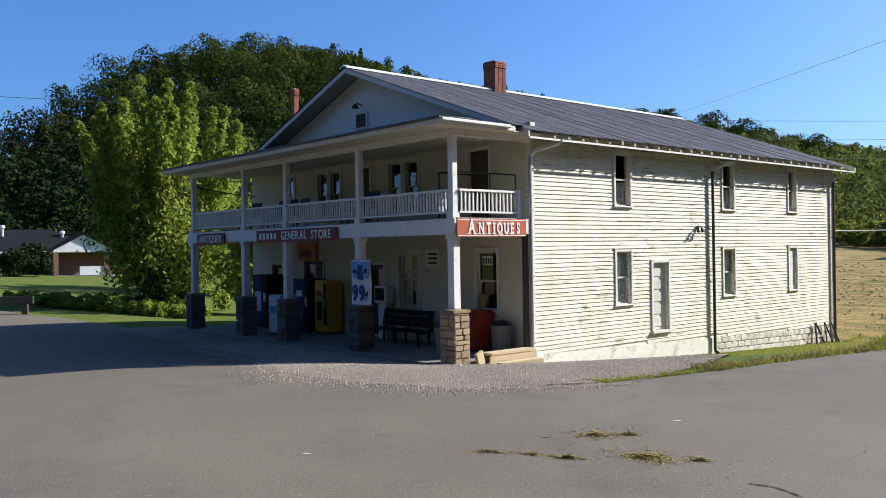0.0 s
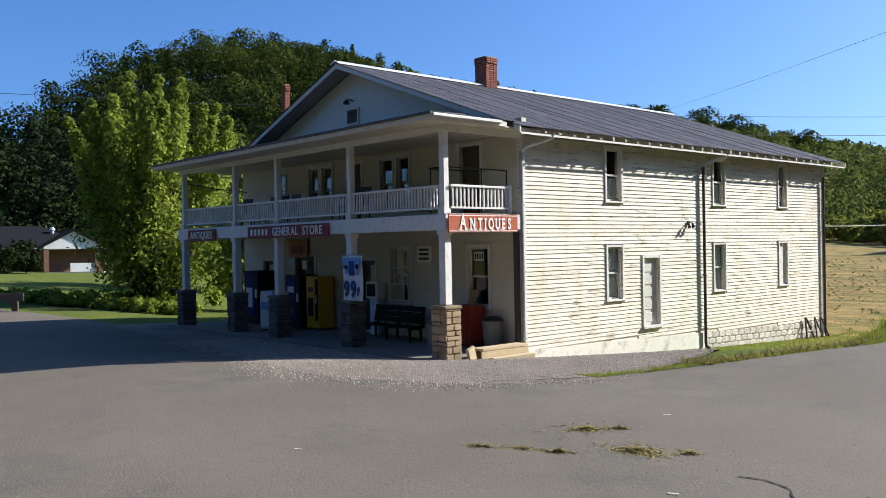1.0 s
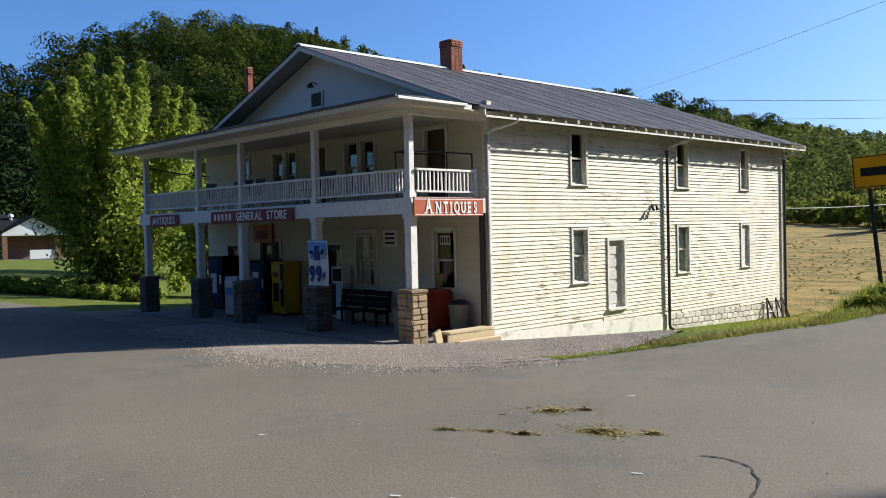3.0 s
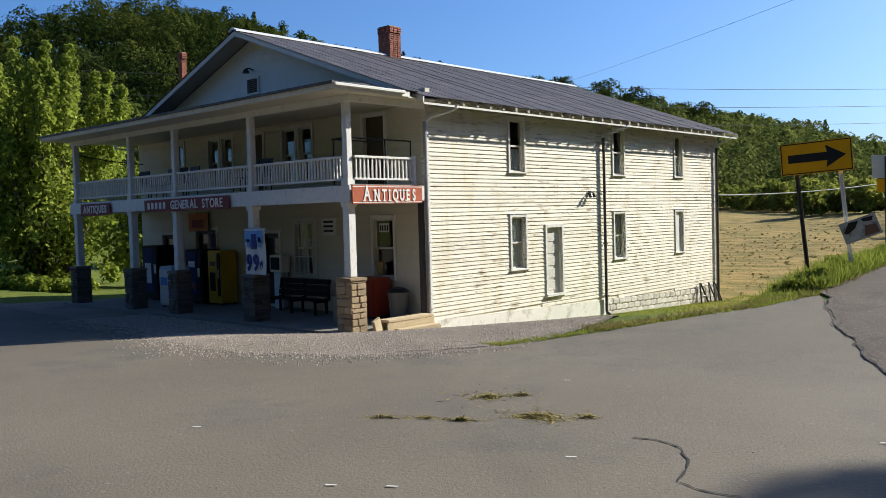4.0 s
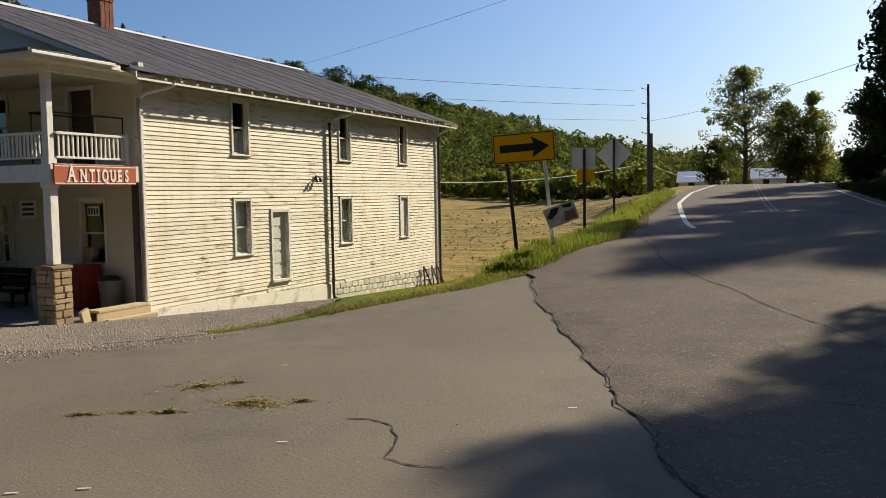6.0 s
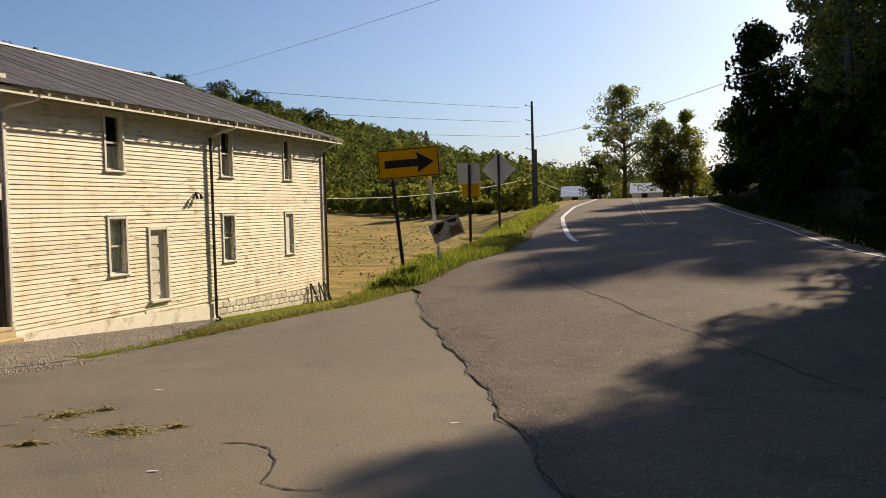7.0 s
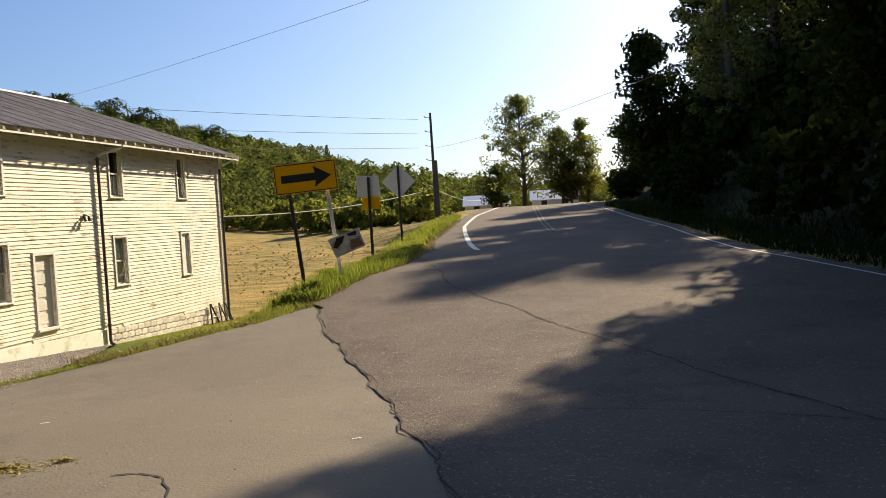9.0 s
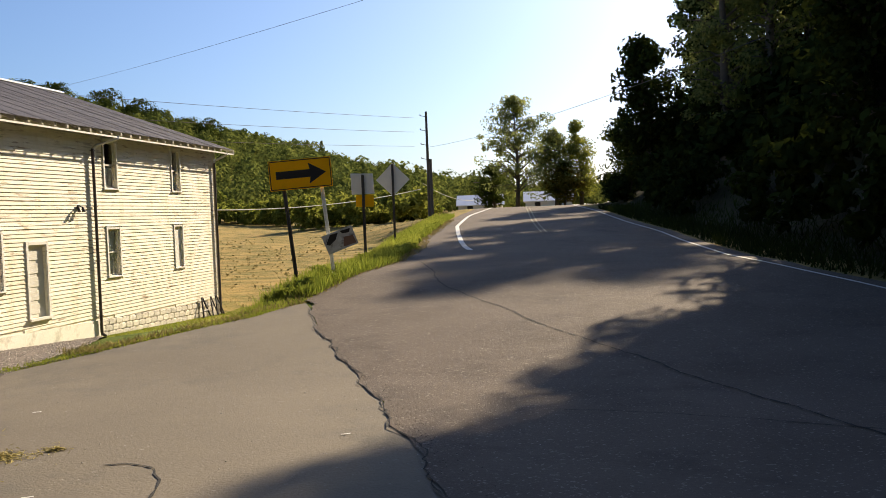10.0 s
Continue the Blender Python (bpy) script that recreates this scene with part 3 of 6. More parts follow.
def on_front(u, z):
    return Matrix(((-1, 0, 0, u), (0, -1, 0, 0.0), (0, 0, 1, z), (0, 0, 0, 1)))


for i, (a, b, lo, hi) in enumerate(SIDE_WINDOWS):
    window(on_side(b, lo), b - a, hi - lo, ("full", "full", "", "low", "low", "low")[i], board=(i == 2))
for i, (a, b, lo, hi) in enumerate(FRONT_WINDOWS):
    window(on_front(b, lo), b - a, hi - lo, ("", "pair", "", "", "", "", "")[i])


M_BROWN = mat("brown door varnish", (0.09, 0.06, 0.035), 0.6, 0.2, 4, 30, 0.2)


def door(m, w, h, leaf=None, glazed=False):
    root = thing("door", "", "", m)
    root.parent = store
    f = 0.1
    bm = bmesh.new()
    soft_box(bm, -f, 0, -0.02, 0.03, 0, h + f, 0.006)
    soft_box(bm, w, w + f, -0.02, 0.03, 0, h + f, 0.006)
    soft_box(bm, 0.001, w - 0.001, -0.02, 0.027, h, h + f, 0.006)
    part("door_frame", bm, M_WHITE, root)
    bm = bmesh.new()
    if glazed:
        for d in ((0, 0.12, 0.02, h), (w - 0.12, w, 0.02, h), (0.12, w - 0.12, 0.02, 0.9), (0.12, w - 0.12, h - 0.14, h)):
            box(bm, d[0], d[1], -0.13, -0.09, d[2], d[3])
        part("door_leaf", bm, M_DARK, root, "dark glazed door leaf")
        box_part("pane", (0.12, w - 0.12, -0.115, -0.108, 0.9, h - 0.14), M_GLASS, root)
    else:
        box(bm, 0, w, -0.15, -0.105, 0.01, h)
        n = 5
        for k in range(n):
            z = 0.1 + (h - 0.15) * k / n
            soft_box(bm, 0.09, w - 0.09, -0.115, -0.088, z, z + (h - 0.15) / n - 0.08, 0.012)
        part("door_leaf", bm, leaf or M_DOORP, root, "panelled door leaf")
    bm = bmesh.new()
    lathe(bm, [(0.0, 0), (0.018, 0), (0.018, 0.02), (0.03, 0.035), (0.03, 0.055), (0.01, 0.065)], n=12)
    knob = part("door_knob", bm, M_DARK, root, "dark door knob", smooth=True)
    knob.matrix_basis = pose(w - 0.08, -0.105, 1.0, -90, 0, 0)
    return root


door(on_side(SIDE_DOOR[1], SIDE_DOOR[2]), SIDE_DOOR[1] - SIDE_DOOR[0], SIDE_DOOR[3] - SIDE_DOOR[2])
box_part("door_threshold", (-0.02, 0.09, SIDE_DOOR[0] - 0.12, SIDE_DOOR[1] + 0.12, SIDE_DOOR[2] - 0.07, SIDE_DOOR[2]), M_WHITE, store)
for i, (a, b, lo, hi) in enumerate(FRONT_DOORS):
    door(on_front(b, lo), b - a, hi - lo, M_BROWN, glazed=i not in (2, 3))

# corner boards, foundation
box_part("corner_board", (-0.03, 0.035, -0.06, 0.06, 0.3, 5.95), M_WHITE, store, r=0.006)
box_part("corner_board", (-0.03, 0.035, L - 0.1, L + 0.02, -0.1, 5.95), M_WHITE, store, r=0.006)
bm = bmesh.new()
prism(bm, [(0.0, -0.6), (8.4, -1.0), (8.4, 0.12), (0.0, 0.33)], "x", -0.2, 0.012)
foundation = part("foundation", bm, M_PLASTER, store, "flaking whitewashed foundation")
bm = bmesh.new()
prism(bm, [(8.4, -1.0), (L, -1.3), (L, -0.12), (8.4, 0.12)], "x", -0.2, -0.02)
block_wall = part("foundation", bm, M_MORTAR, store, "rock-faced block foundation")

# ---- roof ----
roof = thing("roof", "", "")
roof.parent = store
SHEET_W = 0.62
run = W / 2 + OVER
length = math.hypot(run, RIDGE_Z - EAVE_Z)
pitch = math.degrees(math.atan2(RIDGE_Z - EAVE_Z, run))
bm = bmesh.new()
prof = [(0.0, 0.0), (0.015, 0.009), (0.045, 0.009), (0.06, 0.0), (0.19, 0.0), (0.21, 0.007), (0.23, 0.0), (0.39, 0.0), (0.41, 0.007), (0.43, 0.0), (SHEET_W + 0.02, 0.0)]
lo = [[bm.verts.new((s, u, w)) for u, w in prof] for s in (0.0, length)]
for k in range(len(prof) - 1):
    bm.faces.new((lo[0][k], lo[1][k], lo[1][k + 1], lo[0][k + 1]))
ex = bmesh.ops.extrude_face_region(bm, geom=bm.faces[:])
for v in ex["geom"]:
    if isinstance(v, bmesh.types.BMVert):
        v.co.z -= 0.006
bmesh.ops.recalc_face_normals(bm, faces=bm.faces)
ROOF_SHEET = bpy.data.meshes.new("roof_sheet")
bm.to_mesh(ROOF_SHEET)
bm.free()
ROOF_SHEET.materials.append(M_ROOF)
_y0, _y1 = -0.7, L + 0.8
_n = int(round((_y1 - _y0) / SHEET_W))
_rnd = random.Random(5)
for k in range(_n):
    y = _y0 + (_y1 - _y0) * k / _n
    piece("roof_sheet", ROOF_SHEET, roof, Matrix.Translation((OVER + _rnd.uniform(-0.02, 0.03), y, EAVE_Z)) @ pose(0, 0, 0, 0, 180 + pitch, 0) @ Matrix.Diagonal((1, 1, -1, 1)))
    piece("roof_sheet", ROOF_SHEET, roof, Matrix.Translation((-W - OVER, y, EAVE_Z)) @ pose(0, 0, 0, 0, -pitch, 0))
bm = bmesh.new()
prism(bm, [(-W / 2 - 0.2, RIDGE_Z - 0.04), (-W / 2, RIDGE_Z + 0.045), (-W / 2 + 0.2, RIDGE_Z - 0.04), (-W / 2 + 0.2, RIDGE_Z + 0.0), (-W / 2, RIDGE_Z + 0.085), (-W / 2 - 0.2, RIDGE_Z + 0.0)], "y", _y0 - 0.02, _y1 + 0.02)
part("ridge_cap", bm, M_RIDGE, roof, "bright galvanised ridge cap")
# rafters leave a row of gaps above the fascia
M_SOFFIT = mat("grey soffit boards", (0.4, 0.38, 0.33), 0.8, 0.15, 2, 30, 0.3)
for sgn in (1, -1):
    cx = 0 if sgn > 0 else -W
    y = 0.3
    while y < L:
        bm = bmesh.new()
        prism(bm, [(cx - sgn * 0.2, EAVE_Z + 0.75 * SLOPE - 0.075), (cx + sgn * 0.52, EAVE_Z + 0.03 * SLOPE - 0.14), (cx + sgn * 0.52, EAVE_Z + 0.03 * SLOPE - 0.02), (cx - sgn * 0.2, EAVE_Z + 0.75 * SLOPE - 0.02)], "y", y, y + 0.09)
        part("rafter_tail", bm, M_SOFFIT, roof)
        y += 0.56
    fx = cx + sgn * 0.505
    box_part("fascia", (min(fx, fx + sgn * 0.03), max(fx, fx + sgn * 0.03), -0.6, L + 0.75, EAVE_Z - 0.2, EAVE_Z - 0.15), M_WHITE, roof, "white eave fascia")
for y0, y1 in ((-0.66, -0.62), (L + 0.72, L + 0.76)):
    for sgn in (1, -1):
        bm = bmesh.new()
        e = -W / 2 + sgn * run
        prism(bm, [(e, EAVE_Z - 0.16), (-W / 2, RIDGE_Z - 0.16), (-W / 2, RIDGE_Z - 0.015), (e, EAVE_Z - 0.015)], "y", y0, y1)
        part("rake_board", bm, M_WHITE, roof, "white rake board")
for sgn in (1, -1):
    bm = bmesh.new()
    e = -W / 2 + sgn * (run - 0.05)
    prism(bm, [(e, EAVE_Z - 0.08), (-W / 2, RIDGE_Z - 0.1), (-W / 2, RIDGE_Z - 0.06), (e, EAVE_Z - 0.04)], "y", -0.62, 0.03)
    part("soffit", bm, M_SOFFIT, roof)
# gable vent and small lamp above it
bm = bmesh.new()
for d in ((-7.68, -7.62, 6.95, 7.5), (-7.08, -7.02, 6.95, 7.5), (-7.62, -7.08, 7.44, 7.5), (-7.62, -7.08, 6.95, 7.01)):
    box(bm, d[0], d[1], -0.03, 0.03, d[2], d[3])
part("vent_frame", bm, M_WHITE, store)
box_part("vent_back", (-7.62, -7.08, 0.02, 0.028, 7.01, 7.44), M_DARK, store, "dark gable vent")
for k in range(7):
    bm = bmesh.new()
    prism(bm, [(-0.02, 7.02 + k * 0.06), (0.015, 7.05 + k * 0.06), (0.015, 7.057 + k * 0.06), (-0.02, 7.027 + k * 0.06)], "x", -7.62, -7.08)
    part("vent_slat", bm, M_INNER, store)
bm = bmesh.new()
tube(bm, [(-7.35, 0.03, 7.72), (-7.35, -0.12, 7.76), (-7.35, -0.22, 7.74)], 0.02)
lathe(bm, [(0.03, 7.74), (0.1, 7.66), (0.11, 7.6)], -7.35, -0.24, 14)
part("gable_lamp", bm, M_DARK, store, "small dark lamp on the gable")


def chimney(name, x, y, z0, z1, wx, wy, label):
    root = thing(name, label, "chimney", pose(x, y, z0))
    bm = bmesh.new()
    box(bm, -wx / 2 + 0.012, wx / 2 - 0.012, -wy / 2 + 0.012, wy / 2 - 0.012, 0, z1 - z0 - 0.02)
    part("core", bm, M_MORTAR, root)
    bm = bmesh.new()
    soft_box(bm, -0.1, 0.1, -0.05, 0.05, 0, 0.062, 0.006)
    bmesh.ops.recalc_face_normals(bm, faces=bm.faces)
    me = bpy.data.meshes.new("brick")
    bm.to_mesh(me)
    bm.free()
    me.materials.append(M_BRICK)
    z, row = 0.0, 0
    rnd = random.Random(3)
    while z < z1 - z0 - 0.05:
        out = 0.03 if z > z1 - z0 - 0.3 else 0.0
        for face in range(4):
            full = wx if face % 2 == 0 else wy
            other = wy if face % 2 == 0 else wx
            n = max(1, int(round(full / 0.21)))
            for k in range(n):
                u = -full / 2 + full / n * (k + 0.5)
                sx = (full / n - 0.012) / 0.2
                m = pose(0, 0, 0, 0, 0, 90 * face) @ pose(u, -other / 2 + 0.045 - out + rnd.uniform(-0.004, 0.004), z, 0, 0, rnd.uniform(-1, 1))
                piece("brick", me, root, m @ Matrix.Diagonal((sx, 1, 1, 1)))
        z += 0.074
        row += 1
    return root


chimney("chimney", -7.3, 5.98, 8.45, 9.9, 0.58, 0.58, "square red brick chimney astride the roof ridge")
chimney("chimney", -12.6, 0.75, 6.6, 9.15, 0.21, 0.21, "slim red brick chimney on the far roof slope")


# ---- porch ----
M_POST = mat("white post paint", (0.78, 0.77, 0.73), 0.6, 0.1, 3, 40, 0.25, stain=(0.35, 0.29, 0.22), stain_amount=0.35, stain_scale=6)
M_DECK = mat("weathered grey boards", (0.3, 0.28, 0.25), 0.85, 0.2, 4, 30, 0.4, rand=0.2)
M_NEWWOOD = mat("sun bleached lumber", (0.5, 0.4, 0.25), 0.8, 0.2, 5, 40, 0.4, rand=0.2)
M_GALV = mat("dull galvanised pipe", (0.45, 0.44, 0.46), 0.4, 0.2, 5, 30, 0.1, metallic=0.7)
M_DPIPE = mat("dark brown downspout", (0.06, 0.05, 0.045), 0.5, 0.2, 5, 30, 0.1)
POSTS = (-0.2, -4.0, -7.8, -10.45, -14.25)
porch = thing("porch", "", "")
porch.parent = store
box_part("porch_slab", (-W - 0.1, -0.02, -3.0, 0.03, -0.2, 0.36), M_CONC, porch, "worn concrete porch floor", r=0.02)
box_part("porch_deck", (-W, -0.02, -2.55, 0.03, 3.7, 3.82), M_DECK, porch)
box_part("beam", (-W, -0.03, -2.64, -2.52, 3.42, 3.8), M_POST, porch, "white porch beam", r=0.008)
box_part("beam", (-0.14, -0.0, -2.5, 0.03, 3.42, 3.8), M_POST, porch, r=0.008)
box_part("beam", (-W, -W + 0.14, -2.5, 0.03, 3.42, 3.8), M_POST, porch, r=0.008)
box_part("beam", (-W + 0.1, -0.14, -2.6, -2.46, 5.76, 5.92), M_POST, porch, r=0.008)
box_part("beam", (-0.13, 0.02, -2.62, -0.05, 5.76, 5.92), M_POST, porch, r=0.008)
box_part("porch_ceiling", (-W - 0.35, 0.36, -3.36, 0.02, 5.92, 5.95), M_PORCHW, porch, "cream boarded porch ceiling")
for _x in np.arange(-14.4, 0, 0.95):
    box_part("joist", (_x, _x + 0.06, -2.5, 0.02, 3.55, 3.7), M_DECK, porch)
bm = bmesh.new()
lo = [bm.verts.new(p) for p in ((-W - 0.42, -3.42, 6.09), (0.42, -3.42, 6.09), (0.42, -0.7, 6.09), (-W - 0.42, -0.7, 6.09))]
hi = [bm.verts.new(p) for p in ((-W + 1.9, 0.02, 6.62), (-1.9, 0.02, 6.62))]
ba = [bm.verts.new(p) for p in ((-0.3, 0.02, 6.15), (-W + 0.3, 0.02, 6.15))]
for f in ((lo[0], lo[1], hi[1], hi[0]), (lo[1], lo[2], ba[0], hi[1]), (lo[3], lo[0], hi[0], ba[1]), (hi[0], hi[1], ba[0], ba[1]), (lo[0], lo[3], lo[2], lo[1]), (lo[2], lo[3], ba[1], ba[0])):
    bm.faces.new(f)
part("porch_roof", bm, M_ROOF, porch, "low dark porch roof")
box_part("drip_edge", (-W - 0.44, 0.44, -3.46, -3.395, 6.045, 6.1), M_ROOF, porch, "dark roof edge")
box_part("porch_fascia", (-W - 0.36, 0.36, -3.39, -3.36, 5.94, 6.05), M_POST, porch, "white porch fascia", r=0.006)
box_part("porch_fascia", (0.36, 0.39, -3.39, -0.95, 5.93, 6.075), M_POST, porch, "peeling white porch fascia", r=0.006)
box_part("porch_fascia", (-W - 0.39, -W - 0.36, -3.39, -0.7, 5.93, 6.075), M_POST, porch, r=0.006)
box_part("gutter", (0.395, 0.47, -3.4, -1.15, 5.99, 6.07), M_POST, porch, "white gutter end", r=0.015)

# posts and stone piers
bm = bmesh.new()
soft_box(bm, -0.5, 0.5, -0.5, 0.5, 0, 1, 0.09)
for v in bm.verts:
    v.co += Vector(noise.noise_vector(v.co * 2.3)) * 0.05
bmesh.ops.recalc_face_normals(bm, faces=bm.faces)
STONE = bpy.data.meshes.new("stone")
bm.to_mesh(STONE)
bm.free()
STONE.materials.append(M_STONE)
# Same stone, shade-darkened, for every pier but the lit corner one.
STONE_SHADED = STONE.copy()
STONE_SHADED.materials.clear()
STONE_SHADED.materials.append(M_STONE_SHADED)
for i, x in enumerate(POSTS):
    post = thing("porch_post", "", "", pose(x, -2.52, 0))
    post.parent = store
    bm = bmesh.new()
    soft_box(bm, -0.11, 0.11, -0.11, 0.11, 1.64, 3.45, 0.012)
    soft_box(bm, -0.14, 0.14, -0.14, 0.14, 3.3, 3.42, 0.01)
    part("lower_shaft", bm, M_POST, post)
    bm = bmesh.new()
    soft_box(bm, -0.085, 0.085, -0.085, 0.085, 3.8, 5.78, 0.012)
    soft_box(bm, -0.115, 0.115, -0.115, 0.115, 3.8, 3.95, 0.01)
    part("upper_shaft", bm, M_POST, post)
    pier = box_part("pier_core", (-0.21, 0.21, -0.21, 0.21, -0.05, 1.54), M_MORTAR, post, "stone pier")
    box_part("pier_cap", (-0.28, 0.28, -0.28, 0.28, 1.54, 1.62), M_CONC if i else M_STONE, post, "concrete pier cap", r=0.02)
    rnd = random.Random(40 + i)
    for face in range(4):
        z = 0.0
        while z < 1.5:
            h = min(rnd.uniform(0.09, 0.2), 1.54 - z)
            u = -0.25
            while u < 0.23:
                w = min(rnd.uniform(0.18, 0.5), 0.25 - u)
                if 0.25 - u - w < 0.1:
                    w = 0.25 - u
                piece("stone", STONE if i == 0 else STONE_SHADED, pier, pose(0, 0, 0, 0, 0, 90 * face) @ pose(u + w / 2, -0.205, z + 0.01, 0, rnd.uniform(-2, 2), 0) @ Matrix.Diagonal((w - 0.02, rnd.uniform(0.09, 0.14), h - 0.02, 1)))
                u += w
            z += h

# balcony railing
railing = thing("balcony_railing", "", "")
railing.parent = store
bm = bmesh.new()
box(bm, -0.017, 0.017, -0.017, 0.017, 0, 0.5)
bmesh.ops.recalc_face_normals(bm, faces=bm.faces)
BALUSTER = bpy.data.meshes.new("baluster")
bm.to_mesh(BALUSTER)
bm.free()
BALUSTER.materials.append(M_POST)
rnd = random.Random(9)
for a, b in zip(POSTS[1:], POSTS):
    box_part("top_rail", (a + 0.085, b - 0.085, -2.56, -2.47, 4.45, 4.51), M_POST, railing, r=0.008)
    box_part("bottom_rail", (a + 0.085, b - 0.085, -2.545, -2.485, 3.93, 3.98), M_POST, railing, r=0.006)
    n = int((b - a - 0.2) / 0.115)
    for k in range(n):
        piece("baluster", BALUSTER, railing, pose(a + 0.15 + (b - a - 0.3) * k / (n - 1), -2.515, 3.965, rnd.uniform(-0.6, 0.6), rnd.uniform(-1.5, 1.5), 0))
for x in (-0.1, -W + 0.12):
    box_part("top_rail", (x - 0.045, x + 0.045, -2.42, -0.45, 4.45, 4.51), M_POST, railing, r=0.008)
    box_part("bottom_rail", (x - 0.03, x + 0.03, -2.42, -0.45, 3.93, 3.98), M_POST, railing, r=0.006)
    box_part("end_post", (x - 0.05, x + 0.05, -0.45, -0.35, 3.82, 4.55), M_POST, railing, r=0.006)
    for k in range(15):
        piece("baluster", BALUSTER, railing, pose(x, -2.34 + 1.82 * k / 14, 3.965, rnd.uniform(-1.5, 1.5), rnd.uniform(-0.6, 0.6), 0))
_b = bmesh.new()
tube(_b, [(-14.3, -2.4, 5.45), (-14.3, -1.2, 5.28), (-14.3, 0.0, 5.2)], 0.02)
part("tie_rod", _b, M_DARK, porch, "dark rod across the porch end")
# steps of loose lumber at the side
steps = thing("porch_step", "rough sun-bleached lumber step beside the porch", "step", pose(0.02, -2.05, 0.13))
for d in ((0.0, 0.38, 0.15, 1.72, 0.38, 0.44), (0.34, 0.38, 0.1, 1.74, 0.16, 0.37), (0.0, 0.05, 0.1, 1.74, 0.1, 0.37), (0.40, 0.62, 0.3, 1.7, 0.18, 0.22), (0.58, 0.62, 0.25, 1.72, 0.0, 0.19), (0.05, 0.09, 0.1, 0.15, 0.02, 0.37)):
    box_part("plank", d, M_NEWWOOD, steps, r=0.008)
ob = box_part("plank", (-0.04, 0.04, -0.15, 0.12, 0.0, 0.45), M_NEWWOOD, steps, r=0.008)
ob.matrix_basis = pose(0.3, -0.08, 0.08, 18, 0, 12)

# ---- signs with writing ----
M_SIGN = mat("faded red sign paint", (0.42, 0.085, 0.03), 0.6, 0.2, 3, 30, 0.15, stain=(0.5, 0.2, 0.1), stain_amount=0.5, stain_scale=5)
M_MAROON = mat("dark maroon sign paint", (0.2, 0.03, 0.03), 0.6, 0.2, 3, 30, 0.15)
M_LETTER = mat("white sign lettering", (0.8, 0.79, 0.75), 0.6, 0.1, 5, 30, 0.1)
M_NAVY = mat("navy print", (0.02, 0.035, 0.2), 0.6, 0.1, 5, 30, 0.05)
M_BANNER = mat("white vinyl banner", (0.78, 0.79, 0.8), 0.45, 0.05, 3, 30, 0.05)
M_SKYPRINT = mat("sky blue print", (0.16, 0.35, 0.7), 0.5, 0.25, 6, 30, 0.05)


def letter_mesh(c, size, bold, depth):
    cu = bpy.data.curves.new("letter", "FONT")
    cu.body, cu.size, cu.extrude, cu.offset = c, size, depth, bold
    cu.align_x, cu.align_y = "CENTER", "CENTER"
    tmp = bpy.data.objects.new("tmp", cu)
    me = bpy.data.meshes.new_from_object(tmp)
    bpy.data.objects.remove(tmp)
    me.name = "letter"
    return me


def lettering(text, size, material, parent, m, squeeze=1.0, bold=0.0, depth=0.008, gap=0.14):
    """A line of writing, centred on m, each letter a part of its own."""
    row, x = [], 0.0
    for c in text:
        if c == " ":
            x += size * 0.34
            continue
        me = letter_mesh(c, size, bold, depth)
        me.materials.clear()
        me.materials.append(material)
        xs = [v.co.x for v in me.vertices]
        row.append((me, x - min(xs)))
        x += max(xs) - min(xs) + size * gap
    x -= size * gap
    for me, u in row:
        piece("letter", me, parent, m @ Matrix.Diagonal((squeeze, 1, 1, 1)) @ Matrix.Translation((u - x / 2, 0, 0)))


def board_sign(name, label, w, h, material, m, border=True):
    root = thing(name, label, "sign", m)
    box_part("sign_board", (-w / 2, w / 2, 0, 0.035, -h / 2, h / 2), material, root, r=0.006)
    if border:
        bm = bmesh.new()
        for d in ((-w / 2 + 0.02, w / 2 - 0.02, h / 2 - 0.045, h / 2 - 0.025), (-w / 2 + 0.02, w / 2 - 0.02, -h / 2 + 0.025, -h / 2 + 0.045)):
            box(bm, d[0], d[1], -0.004, 0.0, d[2], d[3])
        part("border", bm, M_LETTER, root)
    return root


FACE = pose(0, -0.006, 0, 90, 0, 0)
antiques = board_sign("hanging_sign", "faded red board sign with white letters on the porch side", 2.35, 0.44, M_SIGN, pose(0.07, -1.46, 3.575, 0, 0, 90))
# slab-serif letters: a large initial, then smaller capitals
for _c, _u, _h, _feet in (("A", -0.72, 0.34, ((-0.1, 0), (0.1, 0))), ("N", -0.4, 0.265, ((-0.07, 0), (0.07, 0), (-0.07, 1))), ("T", -0.155, 0.265, ((0, 0),)), ("I", 0.02, 0.265, ((0, 0), (0, 1))), ("Q", 0.22, 0.265, ()), ("U", 0.45, 0.265, ((-0.07, 1), (0.07, 1))), ("E", 0.66, 0.265, ((-0.06, 0), (-0.06, 1))), ("S", 0.87, 0.265, ())):
    lettering(_c, _h / 0.7, M_LETTER, antiques, FACE @ pose(_u, -0.015 + (_h - 0.265) / 2 - 0.01, 0), 0.62, 0.012)
    for _du, _up in _feet:
        _z = -0.025 - 0.265 / 2 + (_h - 0.265 if _h > 0.3 and _up else 0) + _up * 0.24
        box_part("serif", (_u + _du - 0.05, _u + _du + 0.05, -0.016, -0.002, _z, _z + 0.028), M_LETTER, antiques)
small = board_sign("hanging_sign", "dark maroon board sign with pale letters on the porch beam", 2.05, 0.4, M_MAROON, pose(-12.6, -2.72, 3.535), False)
lettering("ANTIQUES", 0.34, M_LETTER, small, FACE, 0.88, 0.008)
